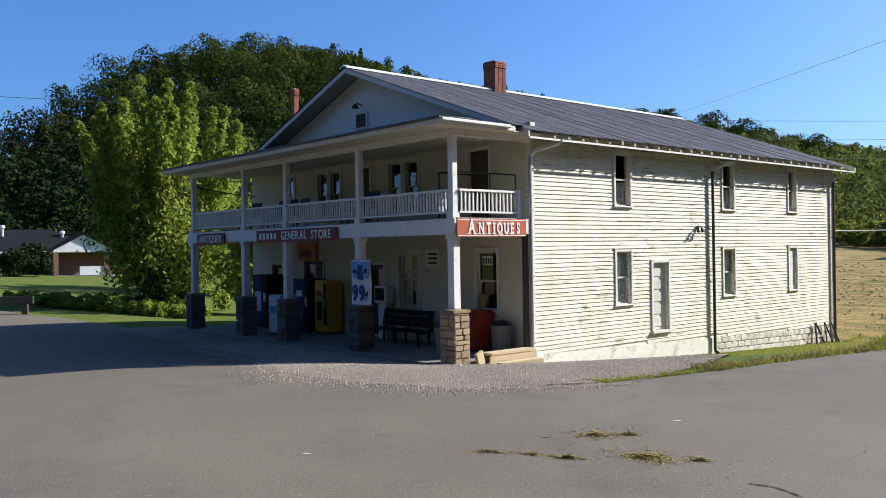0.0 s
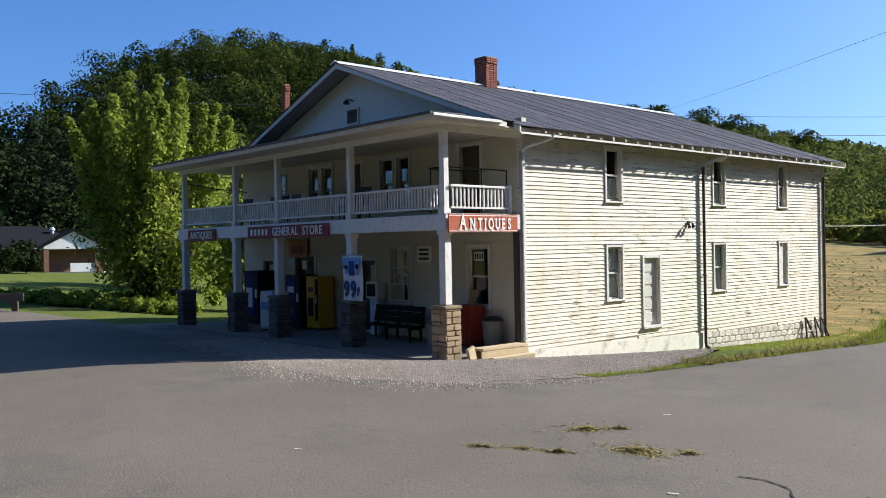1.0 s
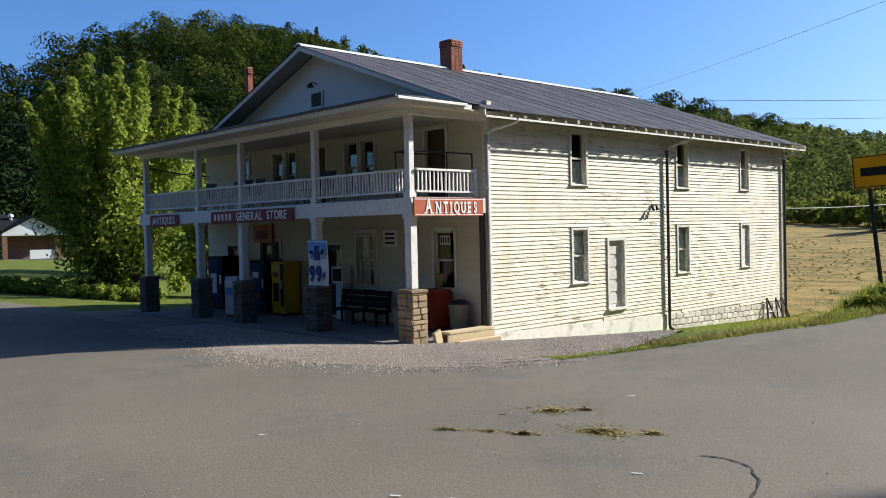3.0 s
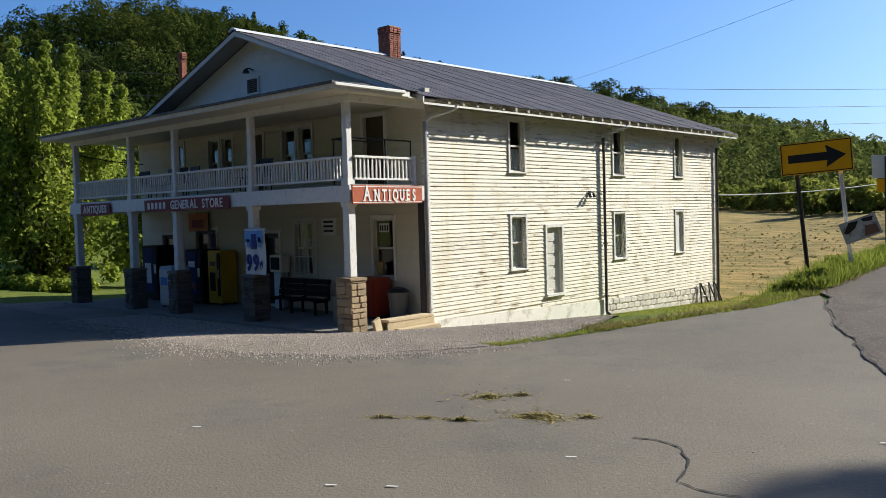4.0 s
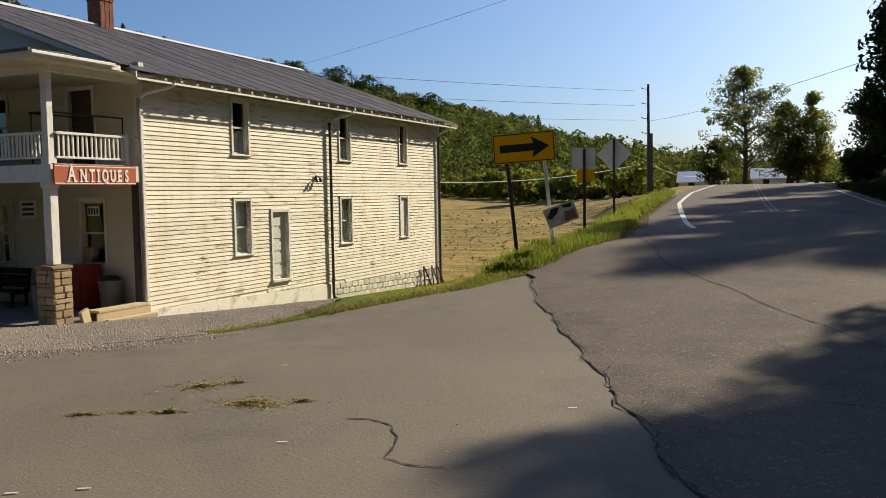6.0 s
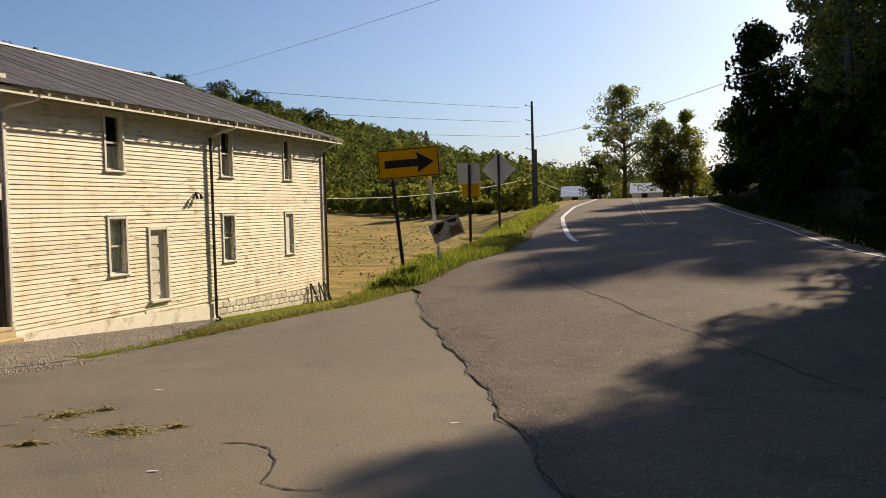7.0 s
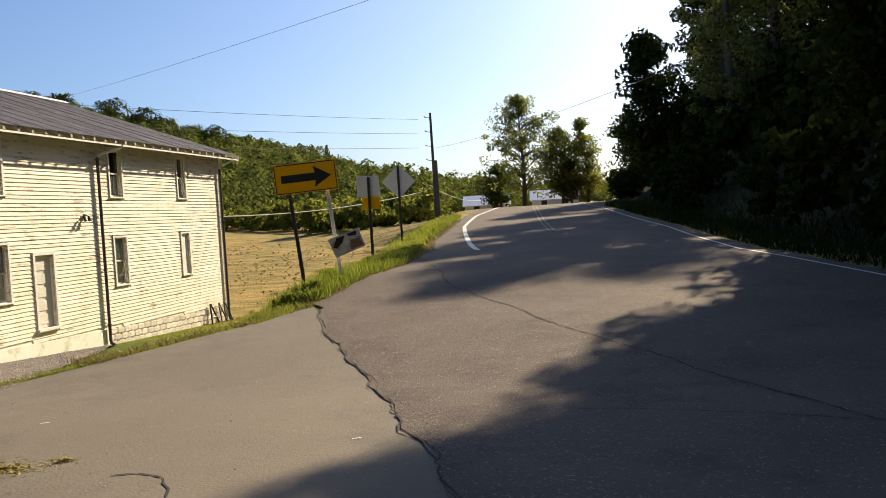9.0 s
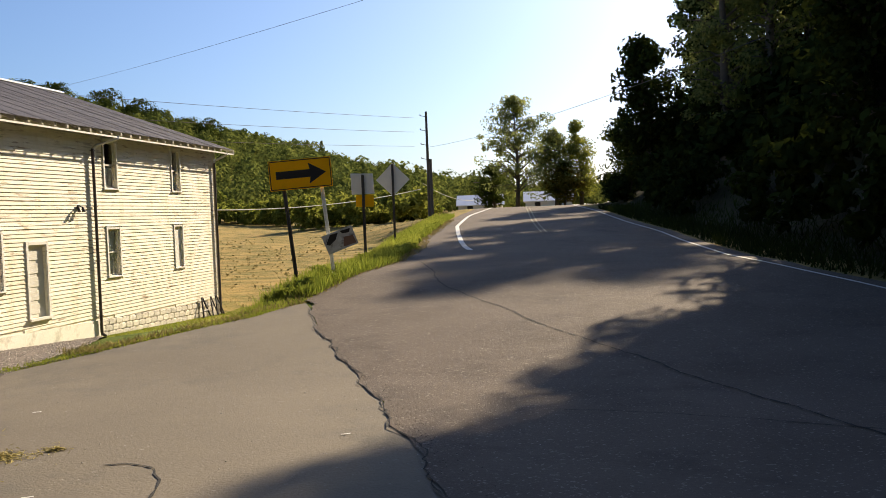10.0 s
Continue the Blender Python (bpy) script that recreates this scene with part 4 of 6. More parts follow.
general = board_sign("hanging_sign", "long dark red board sign with white letters on the porch beam", 4.52, 0.36, M_MAROON, pose(-7.09, -2.72, 3.555), False)
lettering("GENERAL  STORE", 0.35, M_LETTER, general, FACE @ pose(0.62, -0.01, 0), 0.86, 0.006)
for k in range(5):
    box_part("letter_bar", (-2.05 + k * 0.225, -1.93 + k * 0.225, -0.012, 0.0, -0.095, 0.095), M_LETTER, general)
banner = thing("price_banner", "white vinyl price banner with blue print on a post", "banner", pose(-3.7, -2.72, 1.62) @ Matrix.Diagonal((1.05, 1, 1.08, 1)))
bm = bmesh.new()
nb = 14
rows = [[bm.verts.new((-0.42 + 0.84 * k / nb, 0.02 * math.sin(k * 0.9 + r * 0.7), 1.1 * r / 6)) for k in range(nb + 1)] for r in range(7)]
for r0, r1 in zip(rows, rows[1:]):
    for k in range(nb):
        bm.faces.new((r0[k], r0[k + 1], r1[k + 1], r1[k]))
ob = part("cloth", bm, M_BANNER, banner)
ob.modifiers.new("thick", "SOLIDIFY").thickness = 0.006
lettering("99", 0.52, M_NAVY, banner, pose(-0.08, -0.04, 0.27, 90, 0, 0), 0.85, 0.022)
lettering("¢", 0.24, M_NAVY, banner, pose(0.28, -0.04, 0.26, 90, 0, 0), 0.9, 0.01)
for x0, x1, z0, z1, mm in ((-0.38, 0.36, 0.78, 1.06, M_SKYPRINT), (-0.1, 0.12, 0.62, 0.98, M_NAVY), (-0.3, -0.16, 0.66, 0.86, M_SKYPRINT), (0.18, 0.3, 0.66, 0.9, M_SKYPRINT)):
    box_part("print", (x0, x1, -0.045 - 0.004 * (mm is M_NAVY), -0.035, z0, z1), mm, banner)
tubes = bmesh.new()
tube(tubes, [(-0.44, 0.0, 1.11), (0.44, 0.0, 1.11)], 0.012)
part("banner_rod", tubes, M_GALV, banner)

# ---- things on the porch ----
FLOOR = 0.36
M_BLACKP = mat("black vending cabinet", (0.012, 0.013, 0.018), 0.6, 0.2, 3, 30, 0.05, spec=0.15)
M_BLUEP = mat("deep blue vending panel", (0.012, 0.022, 0.12), 0.6, 0.2, 4, 30, 0.05, spec=0.15)
M_YELLOW = mat("yellow vending panel", (0.62, 0.37, 0.015), 0.6, 0.15, 3, 30, 0.05)
M_REDP = mat("rust red enamel", (0.26, 0.035, 0.015), 0.5, 0.2, 4, 30, 0.1)
M_BIN = mat("grey plastic bin", (0.17, 0.17, 0.15), 0.5, 0.15, 4, 30, 0.1)
M_BENCH = mat("dark stained bench wood", (0.022, 0.016, 0.014), 0.8, 0.3, 4, 40, 0.3, spec=0.12)
M_STRAWB = mat("broom straw", (0.35, 0.24, 0.09), 0.9, 0.3, 10, 50, 0.4)
M_ORANGE = mat("orange and red print", (0.45, 0.12, 0.02), 0.5, 0.6, 5, 12, 0.05)
M_ICE = mat("pale blue white enamel", (0.55, 0.62, 0.7), 0.4, 0.1, 3, 30, 0.05)


def vending(label, x, w, d, h, body, front, bars):
    root = thing("vending_machine", label, "vending machine", pose(x, -0.1, FLOOR), group="vending machines on the porch")
    box_part("cabinet", (-w / 2, w / 2, -d, 0, 0.06, h), body, root, r=0.02)
    box_part("front_panel", (-w / 2 + 0.05, w * 0.22, -d - 0.02, -d, 0.3, h - 0.08), front, root, r=0.01)
    box_part("selector_panel", (w * 0.24, w / 2 - 0.04, -d - 0.02, -d, 0.3, h - 0.08), M_BLACKP, root, r=0.01)
    box_part("coin_box", (w * 0.28, w / 2 - 0.08, -d - 0.035, -d - 0.02, h * 0.5, h * 0.66), M_GALV, root, r=0.004)
    for sx in (-w / 2 + 0.08, w / 2 - 0.08):
        for sy in (-d + 0.08, -0.08):
            box_part("foot", (sx - 0.03, sx + 0.03, sy - 0.03, sy + 0.03, 0, 0.06), M_DARK, root)
    for z0, z1, mm in bars:
        box_part("print", (-w * 0.3, w * 0.1, -d - 0.026, -d - 0.02, z0, z1), mm, root)
    return root


vending("tall black vending machine with blue front on the porch", -12.5, 1.05, 0.78, 1.9, M_BLACKP, M_BLUEP, ((0.6, 1.3, M_ICE),))
vending("blue vending machine beside a yellow one", -9.85, 0.95, 0.7, 1.78, M_BLACKP, M_BLUEP, ((1.2, 1.4, M_LETTER), (0.5, 0.7, M_MAROON)))
vending("bright yellow vending machine against the porch wall", -8.8, 0.75, 0.6, 1.75, M_YELLOW, M_YELLOW, ((0.45, 1.05, M_BLACKP), (1.25, 1.4, M_MAROON)))
ice = thing("ice_chest", "pale blue and white upright ice chest on the porch", "ice chest", pose(-9.75, -1.55, FLOOR))
box_part("cabinet", (-0.38, 0.38, -0.32, 0.32, 0.05, 1.3), M_ICE, ice, r=0.025)
box_part("chest_door", (-0.34, 0.34, -0.355, -0.32, 0.12, 1.2), M_LETTER, ice, r=0.012)
box_part("door_handle", (0.24, 0.28, -0.4, -0.355, 0.55, 0.85), M_GALV, ice, r=0.008)
box_part("print", (-0.25, 0.15, -0.361, -0.355, 0.7, 0.95), M_SKYPRINT, ice)
for sx in (-0.3, 0.3):
    box_part("foot", (sx - 0.04, sx + 0.04, -0.28, 0.28, 0, 0.05), M_DARK, ice)
poster = thing("wall_poster", "orange and red poster hung under the porch ceiling", "poster", pose(-10.6, -0.1, 2.72))
box_part("sheet", (-0.6, 0.6, 0, 0.02, 0, 0.62), M_ORANGE, poster, r=0.004)
box_part("print", (-0.4, 0.3, -0.005, 0.0, 0.12, 0.4), M_MAROON, poster)
phone = thing("pay_phone", "pay phone with pale stand against the porch wall", "phone", pose(-6.02, -0.05, FLOOR))
box_part("stand", (-0.2, 0.2, -0.25, 0, 0, 1.1), M_ICE, phone, r=0.015)
box_part("hood", (-0.3, 0.3, -0.32, 0, 1.1, 1.62), M_LETTER, phone, r=0.02)
box_part("phone_body", (-0.2, 0.2, -0.36, -0.32, 1.18, 1.55), M_BLACKP, phone, r=0.01)
bench = thing("bench", "long dark wooden bench against the porch wall", "bench", pose(-4.55, -0.5, FLOOR) @ Matrix.Diagonal((1.0, 1, 0.92, 1)))
for k in range(3):
    box_part("seat_slat", (-1.15, 1.15, -0.5 + k * 0.16, -0.36 + k * 0.16, 0.42, 0.46), M_BENCH, bench, r=0.006)
for k in range(3):
    ob = box_part("back_slat", (-1.15, 1.15, -0.012, 0.012, 0.0, 0.165), M_BENCH, bench, r=0.006)
    ob.matrix_basis = pose(0, -0.02 + k * 0.03, 0.52 + k * 0.18, -10, 0, 0)
for x in (-1.05, 0, 1.05):
    bm = bmesh.new()
    soft_box(bm, x - 0.03, x + 0.03, -0.48, -0.42, 0, 0.42, 0.006)
    soft_box(bm, x - 0.03, x + 0.03, -0.08, -0.02, 0, 0.5, 0.006)
    soft_box(bm, x - 0.03, x + 0.03, -0.5, 0.0, 0.36, 0.42, 0.006)
    soft_box(bm, x - 0.03, x + 0.03, 0.015, 0.075, 0.4, 1.05, 0.006)
    part("bench_frame", bm, M_BENCH, bench)


def bin_thing(label, x, y, r, h, material, lid=False):
    root = thing("trash_bin", label, "bin", pose(x, y, FLOOR))
    bm = bmesh.new()
    lathe(bm, [(r * 0.82, 0), (r * 0.84, 0.02), (r, h * 0.92), (r * 1.07, h * 0.93), (r * 1.07, h), (r * 0.96, h), (r * 0.8, 0.05)], n=22)
    part("bin_body", bm, material, root, smooth=False)
    if lid:
        bm = bmesh.new()
        lathe(bm, [(r * 1.05, h), (r * 1.05, h + 0.03), (r * 0.7, h + 0.1), (r * 0.1, h + 0.13)], n=22)
        part("lid", bm, M_DARK, root, "dark lid")
    return root


bin_thing("grey plastic bin with dark lid by the porch end", -0.75, -0.42, 0.27, 0.72, M_BIN, True)
bin_thing("dark bin standing behind the stone pier", -1.15, -2.0, 0.26, 0.75, M_BIN)
heater = thing("metal_cabinet", "rust red enamelled metal cabinet under the porch window", "cabinet", pose(-1.72, -0.45, FLOOR))
box_part("cabinet_body", (-0.42, 0.42, -0.32, 0.32, 0.06, 1.08), M_REDP, heater, r=0.03)
box_part("cabinet_door", (-0.36, 0.36, -0.34, -0.32, 0.14, 0.98), M_REDP, heater, r=0.01)
box_part("cabinet_side", (0.42, 0.435, -0.26, 0.26, 0.14, 0.98), M_REDP, heater, r=0.004)
for sx in (-0.34, 0.34):
    box_part("foot", (sx - 0.04, sx + 0.04, -0.28, 0.28, 0, 0.06), M_DARK, heater)
for k, (x, tilt) in enumerate(((-1.86, 6), (-1.6, -5))):
    br = thing("broom", "straw broom standing upside down behind the cabinet", "broom", pose(x, -0.09, FLOOR, 2, tilt, 0))
    bm = bmesh.new()
    tube(bm, [(0, 0, 0), (0, 0, 1.15)], 0.013)
    part("broom_handle", bm, M_NEWWOOD, br)
    bm = bmesh.new()
    prism(bm, [(-0.03, 1.12), (0.03, 1.12), (0.14, 1.48), (-0.14, 1.48)], "y", -0.025, 0.025)
    part("bristles", bm, M_STRAWB, br)
notice = thing("wall_notice", "small cream notice board on the porch wall", "notice", pose(-3.9, -0.02, 2.55))
box_part("board", (-0.32, 0.32, -0.02, 0.01, 0, 0.5), M_LETTER, notice, r=0.005)
for k in range(3):
    box_part("print", (-0.22, 0.2, -0.025, -0.02, 0.1 + k * 0.13, 0.16 + k * 0.13), M_DARK, notice)
notice2 = thing("window_notice", "small white notice behind the porch window pane", "notice", pose(-1.69, 0.035, 2.62))
box_part("paper", (-0.2, 0.2, -0.002, 0.002, 0, 0.24), M_LETTER, notice2)
for k in range(4):
    box_part("print", (-0.16 + k * 0.09, -0.11 + k * 0.09, -0.006, -0.002, 0.04, 0.2), M_DARK, notice2)
# bars over the porch window
grille = thing("window_grille", "white painted bars over the porch window", "grille", pose(-5.04, -0.06, 1.38))
for k in range(5):
    box_part("bar", (-0.44 + k * 0.215, -0.42 + k * 0.215, -0.01, 0.01, 0, 1.6), M_POST, grille)
for k in range(4):
    box_part("cross_bar", (-0.46, 0.46, -0.024, -0.01, 0.05 + k * 0.49, 0.07 + k * 0.49), M_POST, grille)


def patio_chair(x, y, turn):
    root = thing("patio_chair", "dark metal patio chair on the balcony", "chair", pose(x, y, 3.82, 0, 0, turn), group="chairs on the balcony")
    box_part("seat", (-0.26, 0.26, -0.26, 0.24, 0.4, 0.43), M_DARK, root, r=0.01)
    ob = box_part("backrest", (-0.26, 0.26, -0.012, 0.012, 0.0, 0.5), M_DARK, root, r=0.01)
    ob.matrix_basis = pose(0, 0.25, 0.44, -12, 0, 0)
    for sx in (-0.25, 0.25):
        for sy in (-0.24, 0.24):
            bm = bmesh.new()
            tube(bm, [(sx, sy, 0), (sx, sy, 0.42)], 0.014)
            part("leg", bm, M_DARK, root)
        bm = bmesh.new()
        tube(bm, [(sx, -0.24, 0.42), (sx, -0.24, 0.64), (sx, 0.28, 0.66)], 0.014)
        part("armrest", bm, M_DARK, root)
    return root


for x, y, tn in ((-4.6, -1.9, 8), (-5.3, -1.85, -12), (-8.3, -1.9, 0), (-8.95, -1.9, 15), (-9.75, -1.9, -10), (-11.2, -1.95, 12)):
    patio_chair(x, y, tn)
rack = thing("drying_rack", "dark metal rod rack at the balcony end", "rack", pose(-0.28, -1.3, 3.82))
for pts in (((0, -1.1, 1.12), (0, 1.0, 1.12)), ((-0.6, -1.1, 1.12), (-0.6, 0.6, 1.12)), ((0, -1.1, 1.12), (-0.6, -1.1, 1.12)), ((0, 0.1, 0), (0, 0.1, 1.12)), ((0, -1.05, 0), (0, -1.05, 1.12)), ((-0.6, -1.05, 0), (-0.6, -1.05, 1.12)), ((0, 1.0, 0), (0, 1.0, 1.12))):
    bm = bmesh.new()
    tube(bm, pts, 0.018)
    part("rod", bm, M_DARK, rack)

# ---- pipes and lamp on the side wall ----
def downspout(label, y, top, bottom, material, out_y, foot):
    root = thing("downspout", label, "downspout", pose(0.085, y, bottom))
    h = top - bottom
    bm = bmesh.new()
    tube(bm, [(0, 0, h), (0, 0, 0.12), (0.02, 0, 0.05), (foot, 0, -0.02)], 0.048, 10)
    part("pipe", bm, material, root)
    bm = bmesh.new()
    tube(bm, [(0, 0, h - 0.02), (0.03, out_y * 0.25, h + 0.12), (0.36, out_y * 0.9, h + 0.3), (0.43, out_y, h + 0.36), (0.44, out_y, h + 0.44)], 0.045, 10)
    part("elbow", bm, M_WHITE, root, "white elbow")
    for z in np.arange(0.6, h, 1.7):
        box_part("strap", (-0.06, 0.055, -0.055, 0.055, z, z + 0.03), material, root)
    return root


downspout("galvanised downspout at the store corner", -0.14, 5.42, 0.03, M_GALV, 0.75, 0.1)
downspout("dark downspout on the clapboard wall", 8.35, 5.42, -0.36, M_DPIPE, 0.75, 0.14)
downspout("dark downspout at the back corner", 16.82, 5.42, -0.68, M_DPIPE, 0.3, 0.12)
box_part("corner_post", (-0.06, 0.05, -0.32, -0.2, 0.36, 3.42), M_DPIPE, store, "dark corner post")
lamp = thing("wall_lamp", "pair of dark flood lamps on the clapboard wall", "lamp", pose(0.02, 7.55, 3.62))
box_part("lamp_plate", (0, 0.03, -0.07, 0.07, -0.07, 0.07), M_DARK, lamp, r=0.008)
for s, dz in ((-1, -0.16), (1, -0.02)):
    bm = bmesh.new()
    tube(bm, [(0.02, 0.0, 0.0), (0.06, 0.05 * s, 0.02), (0.09, 0.09 * s, 0.0)], 0.014)
    tube(bm, [(0.09, 0.09 * s, 0.0), (0.12, 0.11 * s - 0.03, -0.06), (0.15, 0.12 * s - 0.05, -0.13)], 0.03, 10, 0.06)
    part("lamp_head", bm, M_DARK, lamp)
# black iron frames leaning on the back of the block foundation
for k, (y, tilt) in enumerate(((15.2, 0), (15.95, 6), (16.4, -4))):
    fr = thing("iron_frame", "black iron A-shaped frame leaning on the foundation", "frame", pose(0.28, y, float(ground_z(0.28, y)) - 0.02, 0, -14, tilt))
    for pts in (((0, -0.3, 0), (0, -0.02, 0.82)), ((0, 0.3, 0), (0, 0.02, 0.82)), ((0, -0.2, 0.3), (0, 0.2, 0.3)))[: (3 if k == 0 else 2)]:
        bm = bmesh.new()
        tube(bm, pts, 0.035 if k == 0 else 0.025)
        part("bar", bm, M_DARK, fr)


# ---- road signs ----
M_SIGNY = mat("yellow reflective sign sheet", (0.95, 0.45, 0.008), 0.55, 0.08, 3, 30, 0.05, stain=(0.7, 0.34, 0.01), stain_amount=0.4, stain_scale=3, spec=0.15)
M_SIGNK = mat("black sign vinyl", (0.012, 0.011, 0.011), 0.5, 0.1, 3, 30, 0.05)
M_SIGNB = mat("bare aluminium sign back", (0.74, 0.72, 0.66), 0.5, 0.1, 3, 25, 0.05)
M_STEEL = mat("brown steel sign post", (0.07, 0.06, 0.05), 0.6, 0.2, 4, 30, 0.1)
M_POLE = mat("weathered utility pole wood", (0.1, 0.085, 0.07), 0.85, 0.3, 3, 40, 0.4)
M_WIRE = mat("dull wire", (0.06, 0.06, 0.065), 0.6, 0.1, 3, 30, 0.0)
M_ROPE = mat("pale cable sleeve", (0.55, 0.56, 0.52), 0.7, 0.2, 6, 30, 0.1)
M_FALLEN = mat("torn black and white sign sheet", (0.5, 0.49, 0.45), 0.6, 0.2, 3, 20, 0.1, stain=(0.05, 0.05, 0.045), stain_amount=0.98, stain_scale=5.5)


M_RBRICK = mat("brown house brick", (0.22, 0.12, 0.08), 0.85, 0.25, 4, 30, 0.4)


def gz(x, y):
    return float(ground_z(x, y))


def u_post(name, h, parent, m, material):
    bm = bmesh.new()
    prism(bm, [(-0.05, 0.0), (-0.03, 0.0), (-0.018, 0.03), (0.018, 0.03), (0.03, 0.0), (0.05, 0.0), (0.05, -0.006), (0.025, -0.006), (0.012, 0.022), (-0.012, 0.022), (-0.025, -0.006), (-0.05, -0.006)], "z", 0.0, h)
    ob = part(name, bm, material, parent)
    ob.matrix_basis = m
    return ob


arrow = thing("arrow_sign", "large yellow road sign with black arrow on two posts", "road sign", pose(7.47, 6.05, gz(7.47, 6.05), 0, 0, 14))
face_h = 4.27 - gz(7.47, 6.05)
tilted = pose(0.1, -0.04, face_h - 0.05, 0, -3.5, 0) @ Matrix.Diagonal((0.92, 1, 0.93, 1))
bm = bmesh.new()
soft_box(bm, -0.9, 0.9, -0.012, 0.004, -0.43, 0.43, 0.004)
ob = part("sign_plate", bm, M_SIGNY, arrow)
ob.matrix_basis = tilted
bm = bmesh.new()
for d in ((-0.88, 0.88, 0.385, 0.41), (-0.88, 0.88, -0.41, -0.385), (-0.88, -0.855, -0.384, 0.384), (0.855, 0.88, -0.384, 0.384)):
    box(bm, d[0], d[1], -0.018, -0.0125, d[2], d[3])
ob = part("sign_border", bm, M_SIGNK, arrow, "black border")
ob.matrix_basis = tilted
bm = bmesh.new()
prism(bm, [(-0.7, -0.11), (0.28, -0.11), (0.24, -0.3), (0.74, 0.0), (0.24, 0.3), (0.28, 0.11), (-0.7, 0.11)], "y", -0.019, -0.0125)
ob = part("arrow", bm, M_SIGNK, arrow, "black arrow")
ob.matrix_basis = tilted
u_post("post", face_h + 0.2, arrow, pose(-0.1, 0, -0.1, 0, -5.5, 0), M_STEEL)
u_post("post", face_h + 0.25, arrow, pose(0.9, 0.02, -0.1, 0, -5.5, 0), M_SIGNB)
fallen = thing("fallen_sign", "torn black and white sign hanging askew on a post", "sign", pose(8.47, 6.05, gz(8.22, 6.0) + 0.82, 0, 0, 14))
ob = box_part("sign_sheet", (-0.42, 0.42, -0.02, -0.01, -0.26, 0.26), M_FALLEN, fallen, r=0.004)
ob.matrix_basis = pose(0.12, -0.08, 0.28, 6, -20, 0)
sheet = ob
for poly, mm in (([(-0.38, 0.02), (-0.2, 0.22), (0.02, 0.2), (-0.1, 0.05), (-0.3, -0.04)], M_SIGNK), ([(0.08, 0.22), (0.36, 0.2), (0.3, 0.1), (0.12, 0.14)], M_SIGNK), ([(-0.34, -0.22), (-0.05, -0.2), (-0.08, -0.08), (-0.26, -0.1)], M_LINE), ([(0.02, -0.2), (0.38, -0.22), (0.36, 0.0), (0.12, 0.04)], M_RBRICK), ([(-0.08, -0.04), (0.06, -0.02), (0.04, 0.12), (-0.06, 0.02)], M_LINE)):
    bm = bmesh.new()
    prism(bm, poly, "y", -0.0235, -0.0205)
    part("patch", bm, mm, sheet)


def back_sign(label, x, y, turn, top, shapes):
    root = thing("road_sign", label, "road sign", pose(x, y, gz(x, y), 0, 0, turn), group="signs along the verge")
    h = top - gz(x, y)
    u_post("post", h + 0.05, root, pose(0, -0.04, -0.1), M_STEEL)
    for poly, mm in shapes:
        bm = bmesh.new()
        prism(bm, [(u, h + w) for u, w in poly], "y", 0.0, 0.006)
        part("sign_plate", bm, mm, root)
    for z in (h - 0.35, h - 0.75):
        bm = bmesh.new()
        tube(bm, [(0, -0.07, z), (0, 0.01, z)], 0.014)
        part("bolt", bm, M_DARK, root)
    return root


D = 0.73
back_sign("bare back of a diamond road sign on one post", 6.6, 20.45, 14, 5.32, [([(0, 0), (D, -D), (0, -2 * D), (-D, -D)], M_SIGNB)])
back_sign("bare back of a square road sign with a small yellow plate", 7.25, 13.3, 16, 4.55, [([(-0.42, 0), (0.36, -0.02), (0.4, -0.72), (-0.4, -0.74)], M_SIGNB), ([(-0.26, -0.75), (0.36, -0.75), (0.36, -1.18), (-0.26, -1.18)], M_SIGNY)])

# ---- utility pole and wires ----
pole = thing("utility_pole", "weathered wooden utility pole with three side insulators", "utility pole", pose(-1.2, 67.6, gz(-1.2, 67.6)))
ph = 13.05 - gz(-1.9, 67.6)
bm = bmesh.new()
tube(bm, [(0, 0, -0.4), (0.02, 0, ph * 0.5), (0, 0, ph)], 0.17, 10, 0.11)
part("pole_shaft", bm, M_POLE, pole)
for k in range(4):
    bm = bmesh.new()
    tube(bm, [(0, 0, ph - 0.5 - 1.4 * k), (-0.55, -0.2, ph - 0.4 - 1.4 * k)], 0.03)
    part("bracket", bm, M_STEEL, pole)
    bm = bmesh.new()
    lathe(bm, [(0.06, ph - 0.4 - 1.4 * k), (0.07, ph - 0.34 - 1.4 * k), (0.03, ph - 0.26 - 1.4 * k)], -0.55, -0.2, 8)
    part("insulator", bm, M_SIGNB, pole)
stub = thing("utility_pole", "short stub pole standing beside the taller utility pole", "utility pole", pose(-0.85, 67.2, gz(-0.85, 67.2)))
bm = bmesh.new()
tube(bm, [(0, 0, -0.4), (0, 0, 8.5 - gz(-0.85, 67.2))], 0.17, 10, 0.15)
part("pole_shaft", bm, M_POLE, stub)
far_pole = thing("utility_pole", "distant utility pole with a cross arm", "utility pole", pose(-4.6, 130, gz(-4.6, 130)))
bm = bmesh.new()
tube(bm, [(0, 0, -0.3), (0, 0, 9.2 - gz(-4.6, 130))], 0.16, 8)
part("pole_shaft", bm, M_POLE, far_pole)
box_part("cross_arm", (-1.1, 1.1, -0.06, 0.06, 8.2 - gz(-4.6, 130), 8.4 - gz(-4.6, 130)), M_POLE, far_pole)


